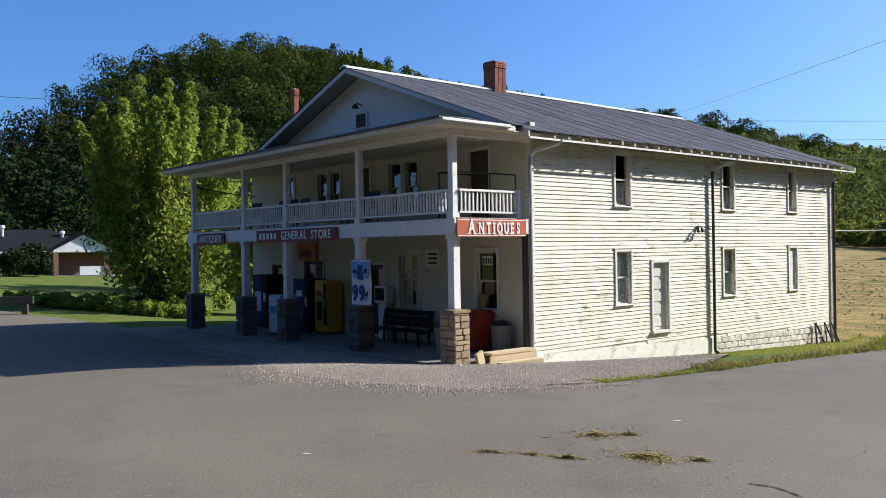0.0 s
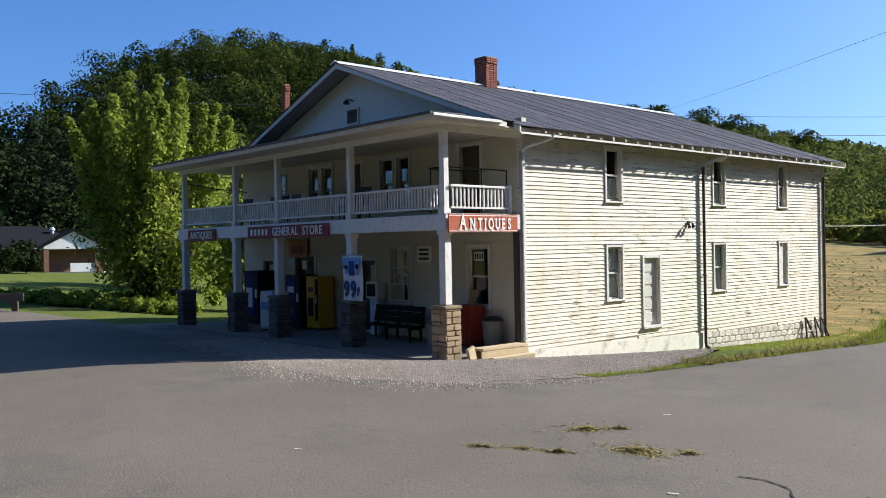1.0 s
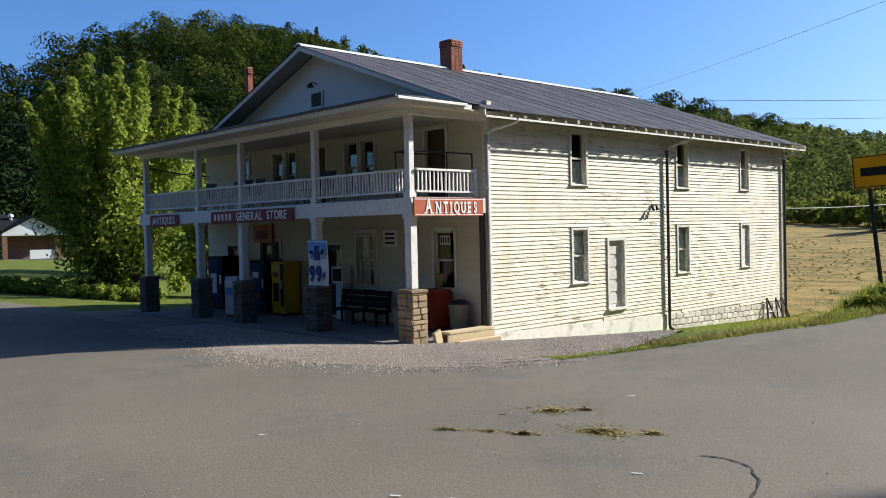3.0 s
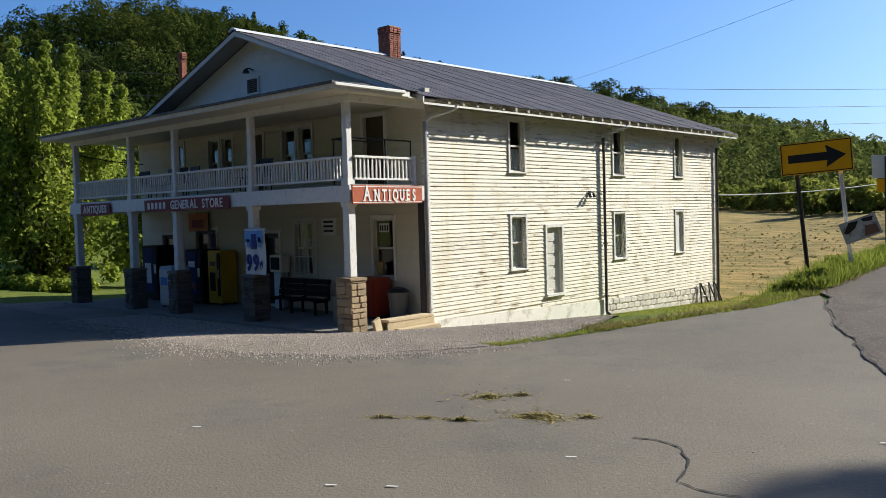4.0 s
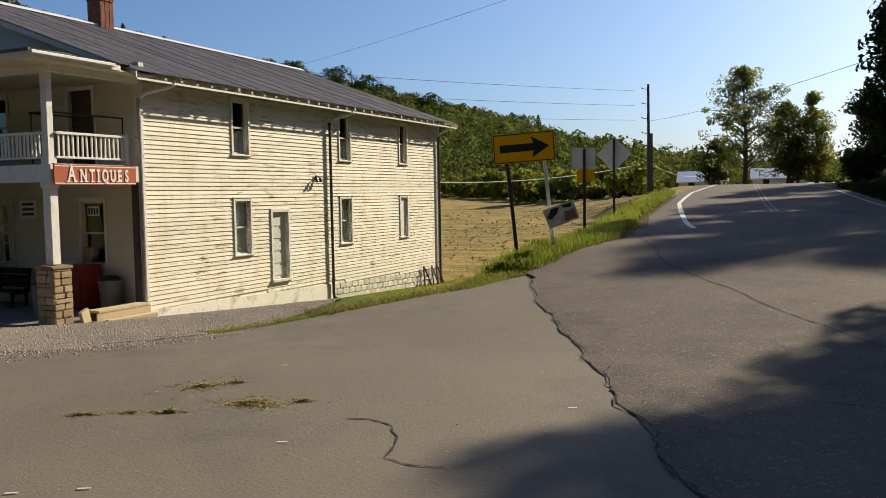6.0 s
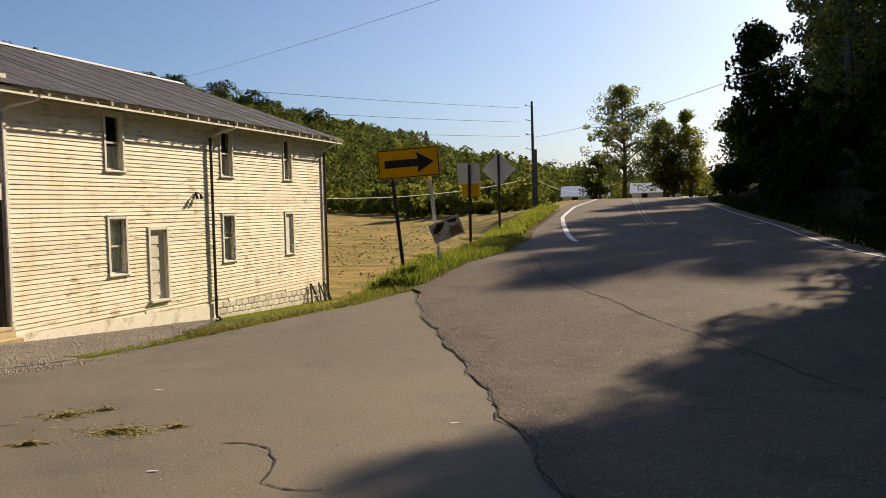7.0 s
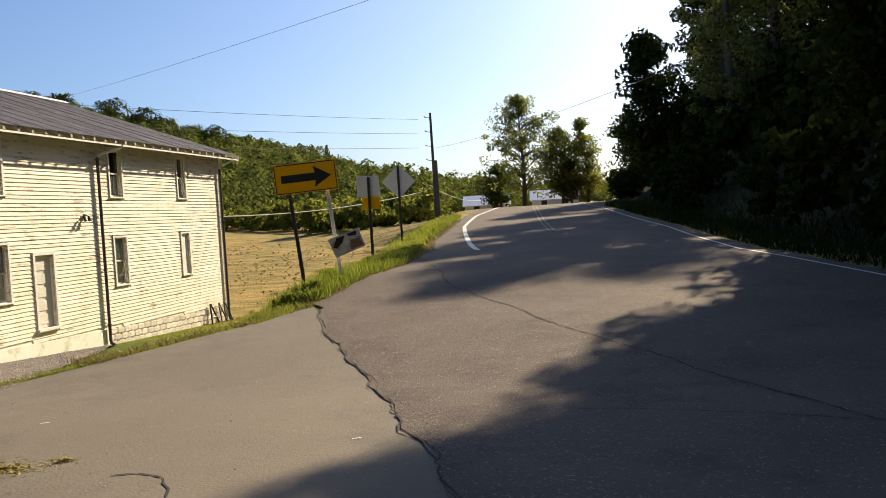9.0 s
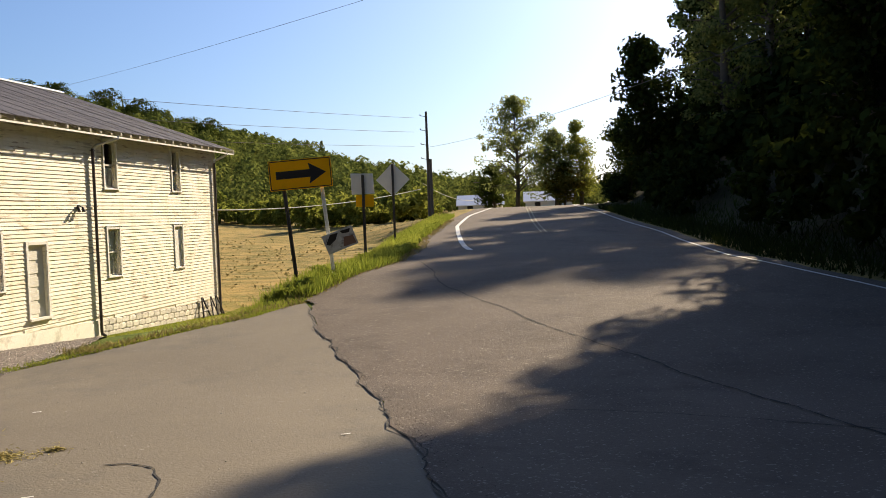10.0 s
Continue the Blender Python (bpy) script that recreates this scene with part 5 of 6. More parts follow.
def wire(label, a, b, sag, r, material=None):
    a, b = Vector(a), Vector(b)
    bm = bmesh.new()
    n = 24
    tube(bm, [a.lerp(b, k / n) - Vector((0, 0, 4 * sag * (k / n) * (1 - k / n))) for k in range(n + 1)], r, 6)
    return tagged(part("overhead_wire", bm, material or M_WIRE, None), label, "wire", group="overhead wires")


for k in range(3):
    wire("thin grey overhead wire against the sky", (-2.45, 67.4, 12.65 - 1.4 * k), (-64, -36, 15.4 - 1.4 * k), 1.6, 0.017)
wire("thin overhead wire rising from the line", (-21.5, 36.3, 12.2), (26.0, -7.0, 8.2), 0.35, 0.006)
wire("thin overhead wire from the pole towards the wood", (-1.2, 67.6, 9.7), (21.0, 15.0, 8.6), 0.5, 0.012)
wire("pale sleeved cable from the pole to the store", (-2.0, 67.5, 5.6), (-16.0, 36.0, 4.3), 0.9, 0.045, M_ROPE)
wire("pale cable down from the pole", (-1.8, 67.7, 6.2), (0.2, 96.0, 4.9), 0.8, 0.03, M_ROPE)

# ---- distant buildings ----
M_BARN = mat("white painted barn boards", (0.8, 0.8, 0.79), 0.7, 0.1, 2, 20, 0.2)
M_TIN = mat("pale tin roof", (0.75, 0.75, 0.75), 0.3, 0.12, 1.5, 12, 0.1, metallic=0.5)
M_SHINGLE = mat("dark roof shingles", (0.016, 0.016, 0.019), 0.95, 0.3, 4, 30, 0.5, spec=0.08)


def shed(x, y, w, d, h, turn):
    root = thing("barn", "white shed with pale tin roof beyond the rise", "barn", pose(x, y, gz(x, y), 0, 0, turn))
    box_part("wall", (-w / 2, w / 2, -d / 2, d / 2, 0, h), M_BARN, root)
    bm = bmesh.new()
    prism(bm, [(-d / 2 - 0.4, h - 0.1), (0, h + 1.3), (d / 2 + 0.4, h - 0.1), (d / 2 + 0.4, h), (0, h + 1.42), (-d / 2 - 0.4, h)], "x", -w / 2 - 0.3, w / 2 + 0.3)
    part("roof", bm, M_TIN, root, "pale tin roof")
    for k in range(2):
        win = box_part("window", (-w * 0.3 + k * w * 0.45, -w * 0.3 + k * w * 0.45 + 0.8, -d / 2 - 0.02, -d / 2, 0.9, 1.8), M_DARK, root)
    return root


shed(-0.9, 103.0, 6.0, 5.0, 1.9, 6)
shed(8.2, 108.0, 6.5, 5.0, 1.9, 4)

house = thing("house", "low brick house with dark roof and white porch gable", "house", pose(-62.5, 9.4, gz(-62.5, 9.4) - 0.15, 0, 0, 80))
box_part("wall", (-11.5, 1.8, 0.6, 8.5, 0, 2.35), M_RBRICK, house, "brown brick wall")
bm = bmesh.new()
a = [bm.verts.new(p) for p in ((-12.2, 0.0, 2.3), (2.4, 0.0, 2.3), (2.4, 9.1, 2.3), (-12.2, 9.1, 2.3))]
b = [bm.verts.new(p) for p in ((-7.6, 4.5, 4.35), (-2.0, 4.5, 4.35))]
for f in ((a[0], a[1], b[1], b[0]), (a[1], a[2], b[1]), (a[2], a[3], b[0], b[1]), (a[3], a[0], b[0]), (a[3], a[2], a[1], a[0])):
    bm.faces.new(f)
part("roof", bm, M_SHINGLE, house, "dark hipped shingle roof")
bm = bmesh.new()
prism(bm, [(-2.4, 2.45), (0, 3.75), (2.4, 2.45)], "y", -1.0, -0.85)
part("porch_gable", bm, M_BARN, house, "white porch gable")
bm = bmesh.new()
prism(bm, [(-2.7, 2.32), (0, 3.8), (2.7, 2.32), (2.7, 2.45), (0, 3.95), (-2.7, 2.45)], "y", -1.25, 4.5)
part("porch_roof", bm, M_SHINGLE, house)
box_part("eave_trim", (-12.2, 2.4, -0.06, 0.0, 2.2, 2.36), M_BARN, house, "white eave trim")
box_part("porch_beam", (-2.4, 2.4, -1.0, -0.85, 2.25, 2.45), M_BARN, house)
box_part("porch_wall", (-0.3, 1.7, -0.9, -0.75, 0.25, 1.0), M_BARN, house, "white porch parapet")
box_part("porch_floor", (-2.4, 2.4, -1.1, 0.6, 0, 0.25), M_CONC, house)
for x in (-2.2, 1.9):
    box_part("porch_pillar", (x - 0.2, x + 0.2, -0.98, -0.6, 0, 2.3), M_RBRICK, house)
for x in (-9.5, -6.4, -3.8):
    w_ = box_part("window", (x, x + 1.2, 0.52, 0.6, 0.9, 1.95), M_DARK, house)
    box_part("window_frame", (x - 0.08, x + 1.28, 0.54, 0.59, 0.82, 2.03), M_BARN, w_)
box_part("chimney", (-8.1, -7.4, 3.6, 4.3, 4.0, 5.2), M_RBRICK, house)
for x, z in ((-6.0, 4.4), (-1.2, 3.9)):
    bm = bmesh.new()
    tube(bm, [(x, 3.0, z - 0.7), (x, 3.0, z)], 0.14)
    lathe(bm, [(0.14, z), (0.26, z + 0.05), (0.2, z + 0.25), (0.05, z + 0.3)], x, 3.0, 10)
    part("roof_vent", bm, M_TIN, house, "bright roof vent")
carport = thing("carport", "open carport with flat pale roof beside the house", "carport", house.matrix_basis @ pose(4.6, 2.0, 0.05))
box_part("roof", (-2.2, 1.8, -2.0, 3.5, 2.25, 2.4), M_BARN, carport)
for x in (-1.9, -0.2, 1.6):
    box_part("post", (x - 0.06, x + 0.06, -1.9, -1.78, 0, 2.25), M_BARN, carport)
box_part("back_wall", (-2.1, 1.7, 3.3, 3.4, 0, 2.25), M_RBRICK, carport)
guard = thing("guard_rail", "dark timber guard rail at the lawn edge", "guard rail", pose(-24.4, -6.6, gz(-24.4, -6.6), 0, 0, 62))
box_part("rail", (-6.8, 1.4, -0.06, 0.06, 0.45, 0.78), M_POLE, guard, r=0.02)
for k in range(4):
    box_part("post", (-6.3 + k * 2.4, -6.06 + k * 2.4, 0.06, 0.26, -0.2, 0.72), M_POLE, guard, r=0.02)

# ---- trees ----
M_BARK = mat("grey brown bark", (0.1, 0.08, 0.06), 0.9, 0.3, 4, 25, 0.6)
L_POPLAR = leaf_mat("yellow green broad leaves", (0.11, 0.155, 0.02), (0.42, 0.48, 0.085), 0.5)
# Hill shade is put into this leaf colour; it also serves dark shrubs.
L_DARKENED = leaf_mat("hill leaves darkened for shade, dark shrub leaves", (0.008, 0.016, 0.008), (0.035, 0.048, 0.016), 0.12)
# Shade of the roadside wood, put into the leaf colour.
L_SHADE = leaf_mat("woodland leaves with shade in the colour", (0.012, 0.02, 0.006), (0.045, 0.06, 0.014), 0.15)
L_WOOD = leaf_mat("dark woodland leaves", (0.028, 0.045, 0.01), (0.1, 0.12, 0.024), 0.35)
L_ROAD = leaf_mat("grey green roadside leaves", (0.08, 0.11, 0.035), (0.32, 0.34, 0.11), 0.6)
L_AUTUMN = leaf_mat("leaves turning yellow and red", (0.06, 0.07, 0.012), (0.2, 0.15, 0.03), 0.4)
L_HILL = leaf_mat("far hill foliage", (0.05, 0.075, 0.02), (0.26, 0.275, 0.07), 0.45, 0.3)
# Shaded side of the near hill: a darker copy of the far leaves.
L_HILLSIDE = leaf_mat("oak and pine foliage darkened for shade", (0.017, 0.032, 0.008), (0.115, 0.13, 0.024), 0.3, 0.3)
L_FIELD = leaf_mat("sunlit hedge foliage", (0.08, 0.11, 0.02), (0.36, 0.36, 0.075), 0.5)
L_GRASS = leaf_mat("long verge grass", (0.12, 0.17, 0.025), (0.34, 0.36, 0.07), 0.5)
L_DRY = leaf_mat("dry straw", (0.14, 0.115, 0.045), (0.42, 0.35, 0.15), 0.2)


def leaves(centres, spread, count, size, rng, droop=0.0):
    """Loose leaf quads scattered round the centres: an array (n, 4, 3)."""
    c = np.asarray(centres, float)
    idx = rng.integers(0, len(c), count)
    d = rng.normal(size=(count, 3))
    d /= np.linalg.norm(d, axis=1, keepdims=True)
    r = rng.uniform(0.25, 1.0, (count, 1)) ** 0.5
    sp = np.asarray(spread, float)
    sp = sp[idx] if sp.ndim == 2 else sp
    p = c[idx] + d * r * sp
    nrm = d + rng.normal(size=(count, 3)) * 0.7
    nrm[:, 2] += 0.35
    nrm /= np.linalg.norm(nrm, axis=1, keepdims=True)
    t = np.cross(nrm, rng.normal(size=(count, 3)))
    t /= np.linalg.norm(t, axis=1, keepdims=True)
    b = np.cross(nrm, t)
    s = size * rng.uniform(0.55, 1.3, (count, 1))
    return np.stack([p - t * s, p - b * s * 0.55, p + t * s, p + b * s * 0.62 + nrm * s * 0.2], 1)


def tree(label, x, y, h, crown_r, crown_z0, n, leaf, material, seed, stems=1, clumps=26, clump=1.3, upright=0.0, category="tree", lean=(0, 0)):
    rng = np.random.default_rng(seed)
    rnd = random.Random(seed)
    root = thing("tree", label, category, pose(x, y, gz(x, y) - 0.1))
    bm = bmesh.new()
    centres, spreads = [], []
    for s in range(stems):
        bx, by = (rnd.uniform(-0.4, 0.4), rnd.uniform(-0.4, 0.4)) if stems > 1 else (0, 0)
        ang = 6.283 * s / stems + rnd.uniform(-0.4, 0.4)
        tx, ty = (math.cos(ang) * crown_r * 0.55, math.sin(ang) * crown_r * 0.55) if stems > 1 else (rnd.uniform(-0.5, 0.5) + lean[0], rnd.uniform(-0.5, 0.5) + lean[1])
        th = h * rnd.uniform(0.82, 0.97)
        pts = [(bx + (tx - bx) * q ** 1.4 + 0.15 * math.sin(q * 5 + s), by + (ty - by) * q ** 1.4, th * q) for q in (0, 0.2, 0.4, 0.6, 0.8, 1.0)]
        r0 = (0.018 * h + 0.05) / (stems ** 0.4)
        tube(bm, pts, r0, 8, 0.03)
        for k in range(max(3, clumps // stems)):
            q = rnd.uniform(max(0.12, crown_z0 / h), 1.0)
            i = min(4, int(q * 5))
            f = q * 5 - i
            base = Vector(pts[i]).lerp(Vector(pts[i + 1]), f)
            prof = math.sin(min(1.0, max(0.0, (q * h - crown_z0) / max(h - crown_z0, 0.1)) * 0.8 + 0.2) * math.pi) ** 0.6
            reach = crown_r * (0.55 if stems > 1 else 0.85) * prof * rnd.uniform(0.35, 1.0)
            a2 = rnd.uniform(0, 6.283)
            end = base + Vector((math.cos(a2) * reach, math.sin(a2) * reach, reach * rnd.uniform(0.1, 0.6) + upright * rnd.uniform(0, 1)))
            mid = base.lerp(end, 0.5) + Vector((0, 0, 0.15 * reach))
            tube(bm, [base, mid, end], max(0.02, r0 * 0.35 * (1.2 - q)), 5, 0.012)
            sc = clump * rnd.uniform(0.6, 1.25)
            centres.append(end)
            spreads.append((sc, sc, sc * (0.75 + 0.5 * upright)))
            centres.append(base.lerp(end, 0.55))
            spreads.append((sc * 0.8, sc * 0.8, sc * 0.7))
        centres.append(pts[-1])
        spreads.append((clump * 0.5, clump * 0.5, clump * (0.9 + upright)))
    part("trunk", bm, M_BARK, root, "grey brown trunk and limbs", smooth=True)
    me = quads("crown", leaves([tuple(c) for c in centres], np.array(spreads), n, leaf, rng), material)
    ob = new("crown", me)
    ob.parent = root
    return root


def plume_tree(label, x, y, h, crown_r, stems, n, leaf, material, seed):
    """A clump of many upright stems, each ending in a leafy plume, with leafy side shoots down to the ground."""
    rng = np.random.default_rng(seed)
    root = thing("tree", label, "tree", pose(x, y, gz(x, y) - 0.1))
    bm = bmesh.new()
    centres, spreads = [], []
    for k in range(stems):
        ro = crown_r * math.sqrt((k + 0.5) / stems) * 0.9
        an = 2.4 * k + rng.uniform(-0.25, 0.25)
        th = h * (1.0 - 0.3 * (ro / crown_r) ** 2.2) * rng.uniform(0.9, 1.02)
        tx, ty = ro * math.cos(an), ro * math.sin(an)
        pts = [(tx * (0.12 + 0.88 * q ** 0.75), ty * (0.12 + 0.88 * q ** 0.75), th * q) for q in (0, 0.15, 0.35, 0.55, 0.8, 1.0)]
        tube(bm, pts, 0.11, 6, 0.015)
        for q in np.linspace(0.16, 0.97, 15):
            i = min(4, int(np.searchsorted((0.15, 0.35, 0.55, 0.8), q)))
            a, b = ((0, 0.15), (0.15, 0.35), (0.35, 0.55), (0.55, 0.8), (0.8, 1.0))[i]
            p = Vector(pts[i]).lerp(Vector(pts[i + 1]), (q - a) / (b - a))
            w = 0.8 * (1.0 - q) ** 0.6 + 0.17
            out = Vector((math.cos(an), math.sin(an), 0)) * rng.uniform(-0.2, 0.75) * (1 - q)
            if q < 0.6:
                if rng.random() < 0.35:
                    continue
                w *= rng.uniform(0.9, 1.7)
                out *= 1.6
            jit = Vector(rng.normal(size=3)) * 0.42 * (1.08 - q)
            end = p + out + jit
            tube(bm, [p, end], 0.02, 4, 0.008)
            centres.append(tuple(end))
            spreads.append((w, w, w * 1.25 if q > 0.6 else w * 0.9))
    part("trunk", bm, M_BARK, root, "cluster of grey brown stems", smooth=True)
    ob = new("crown", quads("crown", leaves(centres, np.array(spreads), n, leaf, rng), material))
    ob.parent = root
    return root


plume_tree("tall yellow-green broadleaf tree with many upright stems", -27.2, 1.9, 12.1, 4.9, 34, 52000, 0.115, L_POPLAR, 11)
tree("broadleaf sapling at the edge of the lawn", -22.6, 4.2, 5.5, 2.6, 0.3, 8000, 0.12, L_POPLAR, 12, stems=5, clumps=40, clump=0.8, upright=0.3)
tree("dark tree behind the lawn tree", -36.0, 14.0, 12.0, 5.0, 1.0, 6000, 0.3, L_HILL, 13, stems=3, clumps=40, clump=1.6)
# the wood along the far side of the road
_spec = [(23.9, 46.0, 20.0, 4.2), (26.5, 44.0, 20.0, 4.2), (25.5, 53.0, 20.0, 4.2), (23.6, 12.5, 17.0, 3.0), (26.0, 17.0, 18.0, 3.4), (24.4, 5.5, 16.5, 3.2), (29.0, 44.0, 20.0, 4.6),
         (29.5, 9.5, 18.0, 4.0), (25.6, -1.5, 17.0, 3.8), (31.5, 22.0, 19.0, 4.2), (33.5, 14.0, 20.0, 5.0), (32.0, 2.5, 19.0, 5.0), (36.0, 29.0, 20.0, 4.8), (33.5, 46.0, 21.0, 5.0), (28.5, 53.0, 19.0, 4.6), (38.0, 8.0, 21.0, 5.5), (37.0, 40.0, 21.0, 5.0), (19.5, 58.0, 13.0, 3.4), (24.6, 57.5, 20.0, 4.0), (26.8, 78.0, 25.0, 5.0)]
# Lit look of the first three crowns comes from paler leaves, the rest are shade-darkened.
for i, (x, y, h, r) in enumerate(_spec):
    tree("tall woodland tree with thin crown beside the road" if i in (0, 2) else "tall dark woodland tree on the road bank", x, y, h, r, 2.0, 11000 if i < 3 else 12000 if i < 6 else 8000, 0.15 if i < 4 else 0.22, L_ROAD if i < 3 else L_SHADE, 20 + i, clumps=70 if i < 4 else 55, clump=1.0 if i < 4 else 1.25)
for i, (x, y, h, r, mm, lb) in enumerate(((6.4, 80.0, 12.8, 5.8, L_ROAD, "leafy roadside tree against the sky"), (10.6, 82.0, 9.6, 4.2, L_ROAD, "roadside tree beside the shed"), (13.4, 82.0, 10.6, 2.6, L_FIELD, "slim roadside tree with thin crown"), (11.6, 80.5, 5.0, 2.4, L_AUTUMN, "low tree turning yellow at the road bend"), (19.0, 69.0, 5.0, 2.4, L_AUTUMN, "low tree turning red at the road bend"), (18.0, 62.0, 7.5, 3.0, L_WOOD, "dark roadside tree at the wood edge"), (3.0, 86.0, 6.0, 2.5, L_WOOD, "low dark tree by the shed"))):
    tree(lb, x, y, h, r, 0.5, 10000 if i < 2 else 6000, 0.14, mm, 60 + i, clumps=85 if i < 2 else 52, clump=0.85)


def woods(name, label, spots, leaf, per, material, seed, size=(3.2, 5.0), tall=1.0):
    """Far trees, nobody could count them: a mass of lumpy crowns with their trunks hidden."""
    rng = np.random.default_rng(seed)
    out = []
    for x, y, s in spots:
        r = rng.uniform(*size) * s
        z = gz(x, y)
        h = r * rng.uniform(1.5, 2.3) * tall
        k = 9
        c = np.stack([x + rng.normal(size=k) * r * 0.45, y + rng.normal(size=k) * r * 0.45, z + h * rng.uniform(0.25, 1.0, k)], 1)
        c[0] = (x, y, z + h)
        sp = np.full((k, 3), r * 0.5) * rng.uniform(0.7, 1.2, (k, 1))
        out.append(leaves(c, sp, per, leaf * s, rng))
    me = quads(name, np.concatenate(out), material)
    return tagged(new(name, me), label, "woods", kind="stuff")


def far_woods(name, label, spots, leaf, per, material, seed, conifers=0.3, size=(2.0, 3.3), height=(6.5, 9.5)):
    """Far trees, nobody could count them: lumpy round crowns and pointed conifers side by side."""
    rng = np.random.default_rng(seed)
    out = []
    for x, y, s in spots:
        z, r, h = gz(x, y), rng.uniform(*size) * s, rng.uniform(*height) * s
        pointed = rng.random() < conifers
        n = int(per * s * (0.8 if pointed else 1.0))
        q = rng.uniform(0.12, 1.0, n) if pointed else rng.uniform(0.1, 1.0, n) ** 0.75
        an = rng.uniform(0, 6.283, n)
        if pointed:
            rad, h = r * 0.85 * (1.03 - q) ** 0.6 * (0.8 + 0.2 * np.sin(q * 30 + an)), h * 1.08
        else:
            rad = r * np.sqrt(np.clip(1.0 - ((q - 0.55) / 0.47) ** 2, 0.02, 1.0))
        f1, f2, f3 = rng.uniform(0, 6.283, 3)
        lump = 1.0 + 0.2 * np.sin(3 * an + f1 + 5 * q) + 0.16 * np.sin(5 * an + f2 - 9 * q) + 0.12 * np.sin(13 * q + f3)
        rad = rad * lump * np.where(rng.random(n) < 0.3, rng.uniform(0.2, 0.8, n), rng.uniform(0.75, 1.04, n))
        lean = rng.normal(size=2) * 0.35
        p = np.stack([x + np.cos(an) * rad + lean[0] * q, y + np.sin(an) * rad + lean[1] * q, z + q * h * (1.0 + 0.05 * np.sin(2 * an + f2))], 1)
        nrm = np.stack([np.cos(an), np.sin(an), (q - 0.45) * 1.7 + 0.15], 1) + rng.normal(size=(n, 3)) * 0.3
        nrm /= np.linalg.norm(nrm, axis=1, keepdims=True)
        t = np.cross(nrm, rng.normal(size=(n, 3)))
        t /= np.linalg.norm(t, axis=1, keepdims=True)
        b = np.cross(nrm, t)
        w = leaf * rng.uniform(0.5, 1.3, (n, 1))
        out.append(np.stack([p - t * w, p - b * w * 0.6, p + t * w, p + b * w * 0.65 + nrm * w * 0.25], 1))
    return tagged(new(name, quads(name, np.concatenate(out), material)), label, "woods", kind="stuff")


def scatter(n, lo, hi, gap, ok, rng, turn=None):
    """Spots in a rectangle no nearer to one another than gap."""
    kept, cells = [], {}
    for _ in range(n * 14):
        x, y = rng.uniform(lo[0], hi[0]), rng.uniform(lo[1], hi[1])
        if turn:
            x, y = turn(x, y)
        c = (int(x // gap), int(y // gap))
        if any((x - a) ** 2 + (y - b) ** 2 < gap * gap for i in (-1, 0, 1) for j in (-1, 0, 1) for a, b in cells.get((c[0] + i, c[1] + j), ())) or not ok(x, y):
            continue
        cells.setdefault(c, []).append((x, y))
        kept.append((x, y, rng.uniform(0.8, 1.15)))
        if len(kept) >= n:
            break
    return kept


_rng = np.random.default_rng(77)
HILL = lambda u, v: (-150 + u * 0.92 - v * 0.40, 60 + u * 0.40 + v * 0.92)
spots = scatter(820, (-14, -60), (75, 165), 4.2, lambda x, y: gz(x, y) > 4.5, _rng, HILL)
# Trees on this flank get the darkened leaves in place of real shade.
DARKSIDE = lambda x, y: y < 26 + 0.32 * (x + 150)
far_woods("hill_woods", "dense green oak and pine woods covering the hill", [q for q in spots if not DARKSIDE(q[0], q[1])], 0.29, 660, L_HILLSIDE, 3, 0.1, (2.4, 4.2), (5.6, 9.0))
far_woods("hill_woods", "hill woods with the shaded flank darkened in the leaf colour", [q for q in spots if DARKSIDE(q[0], q[1])], 0.3, 560, L_DARKENED, 13, 0.2, (2.4, 4.0), (6.0, 9.2))
spots = scatter(620, (-170, 118), (-6, 228), 4.3, lambda x, y: y + 0.10 * x > 124 and not (x > -14 and y < 150), _rng)
far_woods("ridge_woods", "green oak woods on the ridge across the field", spots, 0.4, 330, L_HILL, 4, 0.06, (2.6, 4.4), (5.5, 9.0))
spots = [(-150 + 58 * f + _rng.normal() * 1.5, 203 + 19 * f + _rng.normal() * 3, _rng.uniform(0.9, 1.45)) for f in np.linspace(0, 1, 15)]
far_woods("crest_oaks", "large rounded oaks along the skyline of the ridge", spots, 0.36, 800, L_HILLSIDE, 15, 0.0, (3.4, 4.6), (7.0, 8.5))
spots = scatter(620, (-175, 236), (30, 318), 4.6, lambda x, y: True, _rng)
far_woods("far_ridge_woods", "distant green woods on a long descending ridge", spots, 0.55, 200, L_HILL, 14, 0.06, (2.4, 4.0), (5.5, 8.5))
spots = []
while len(spots) < 260:
    x = _rng.uniform(-95, -6)
    spots.append((x, 104 - 0.10 * x + _rng.uniform(-2, 9) - (18 if x > -22 else 0), _rng.uniform(0.7, 1.15)))
woods("field_hedge", "sunlit hedge trees at the far edge of the field", spots, 0.3, 420, L_FIELD, 5, (1.0, 2.0))
# These trees too carry the shade in their leaf colour.
spots = [(_rng.uniform(-105, -76), _rng.uniform(-25, 50), _rng.uniform(0.8, 1.2)) for _ in range(90)]
woods("valley_trees", "trees behind the house with shade darkened into their leaves", spots, 0.32, 900, L_DARKENED, 6, (2.4, 3.8))
spots = []
while len(spots) < 240:
    y = _rng.uniform(-6, 66)
    off = _rng.uniform(2.5, 22)
    spots.append((float(right_x(y)) + off, y, _rng.uniform(0.6, 1.1) * (0.55 if off < 6 else 1.0)))
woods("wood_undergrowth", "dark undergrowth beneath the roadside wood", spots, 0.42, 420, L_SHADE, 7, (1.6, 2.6))
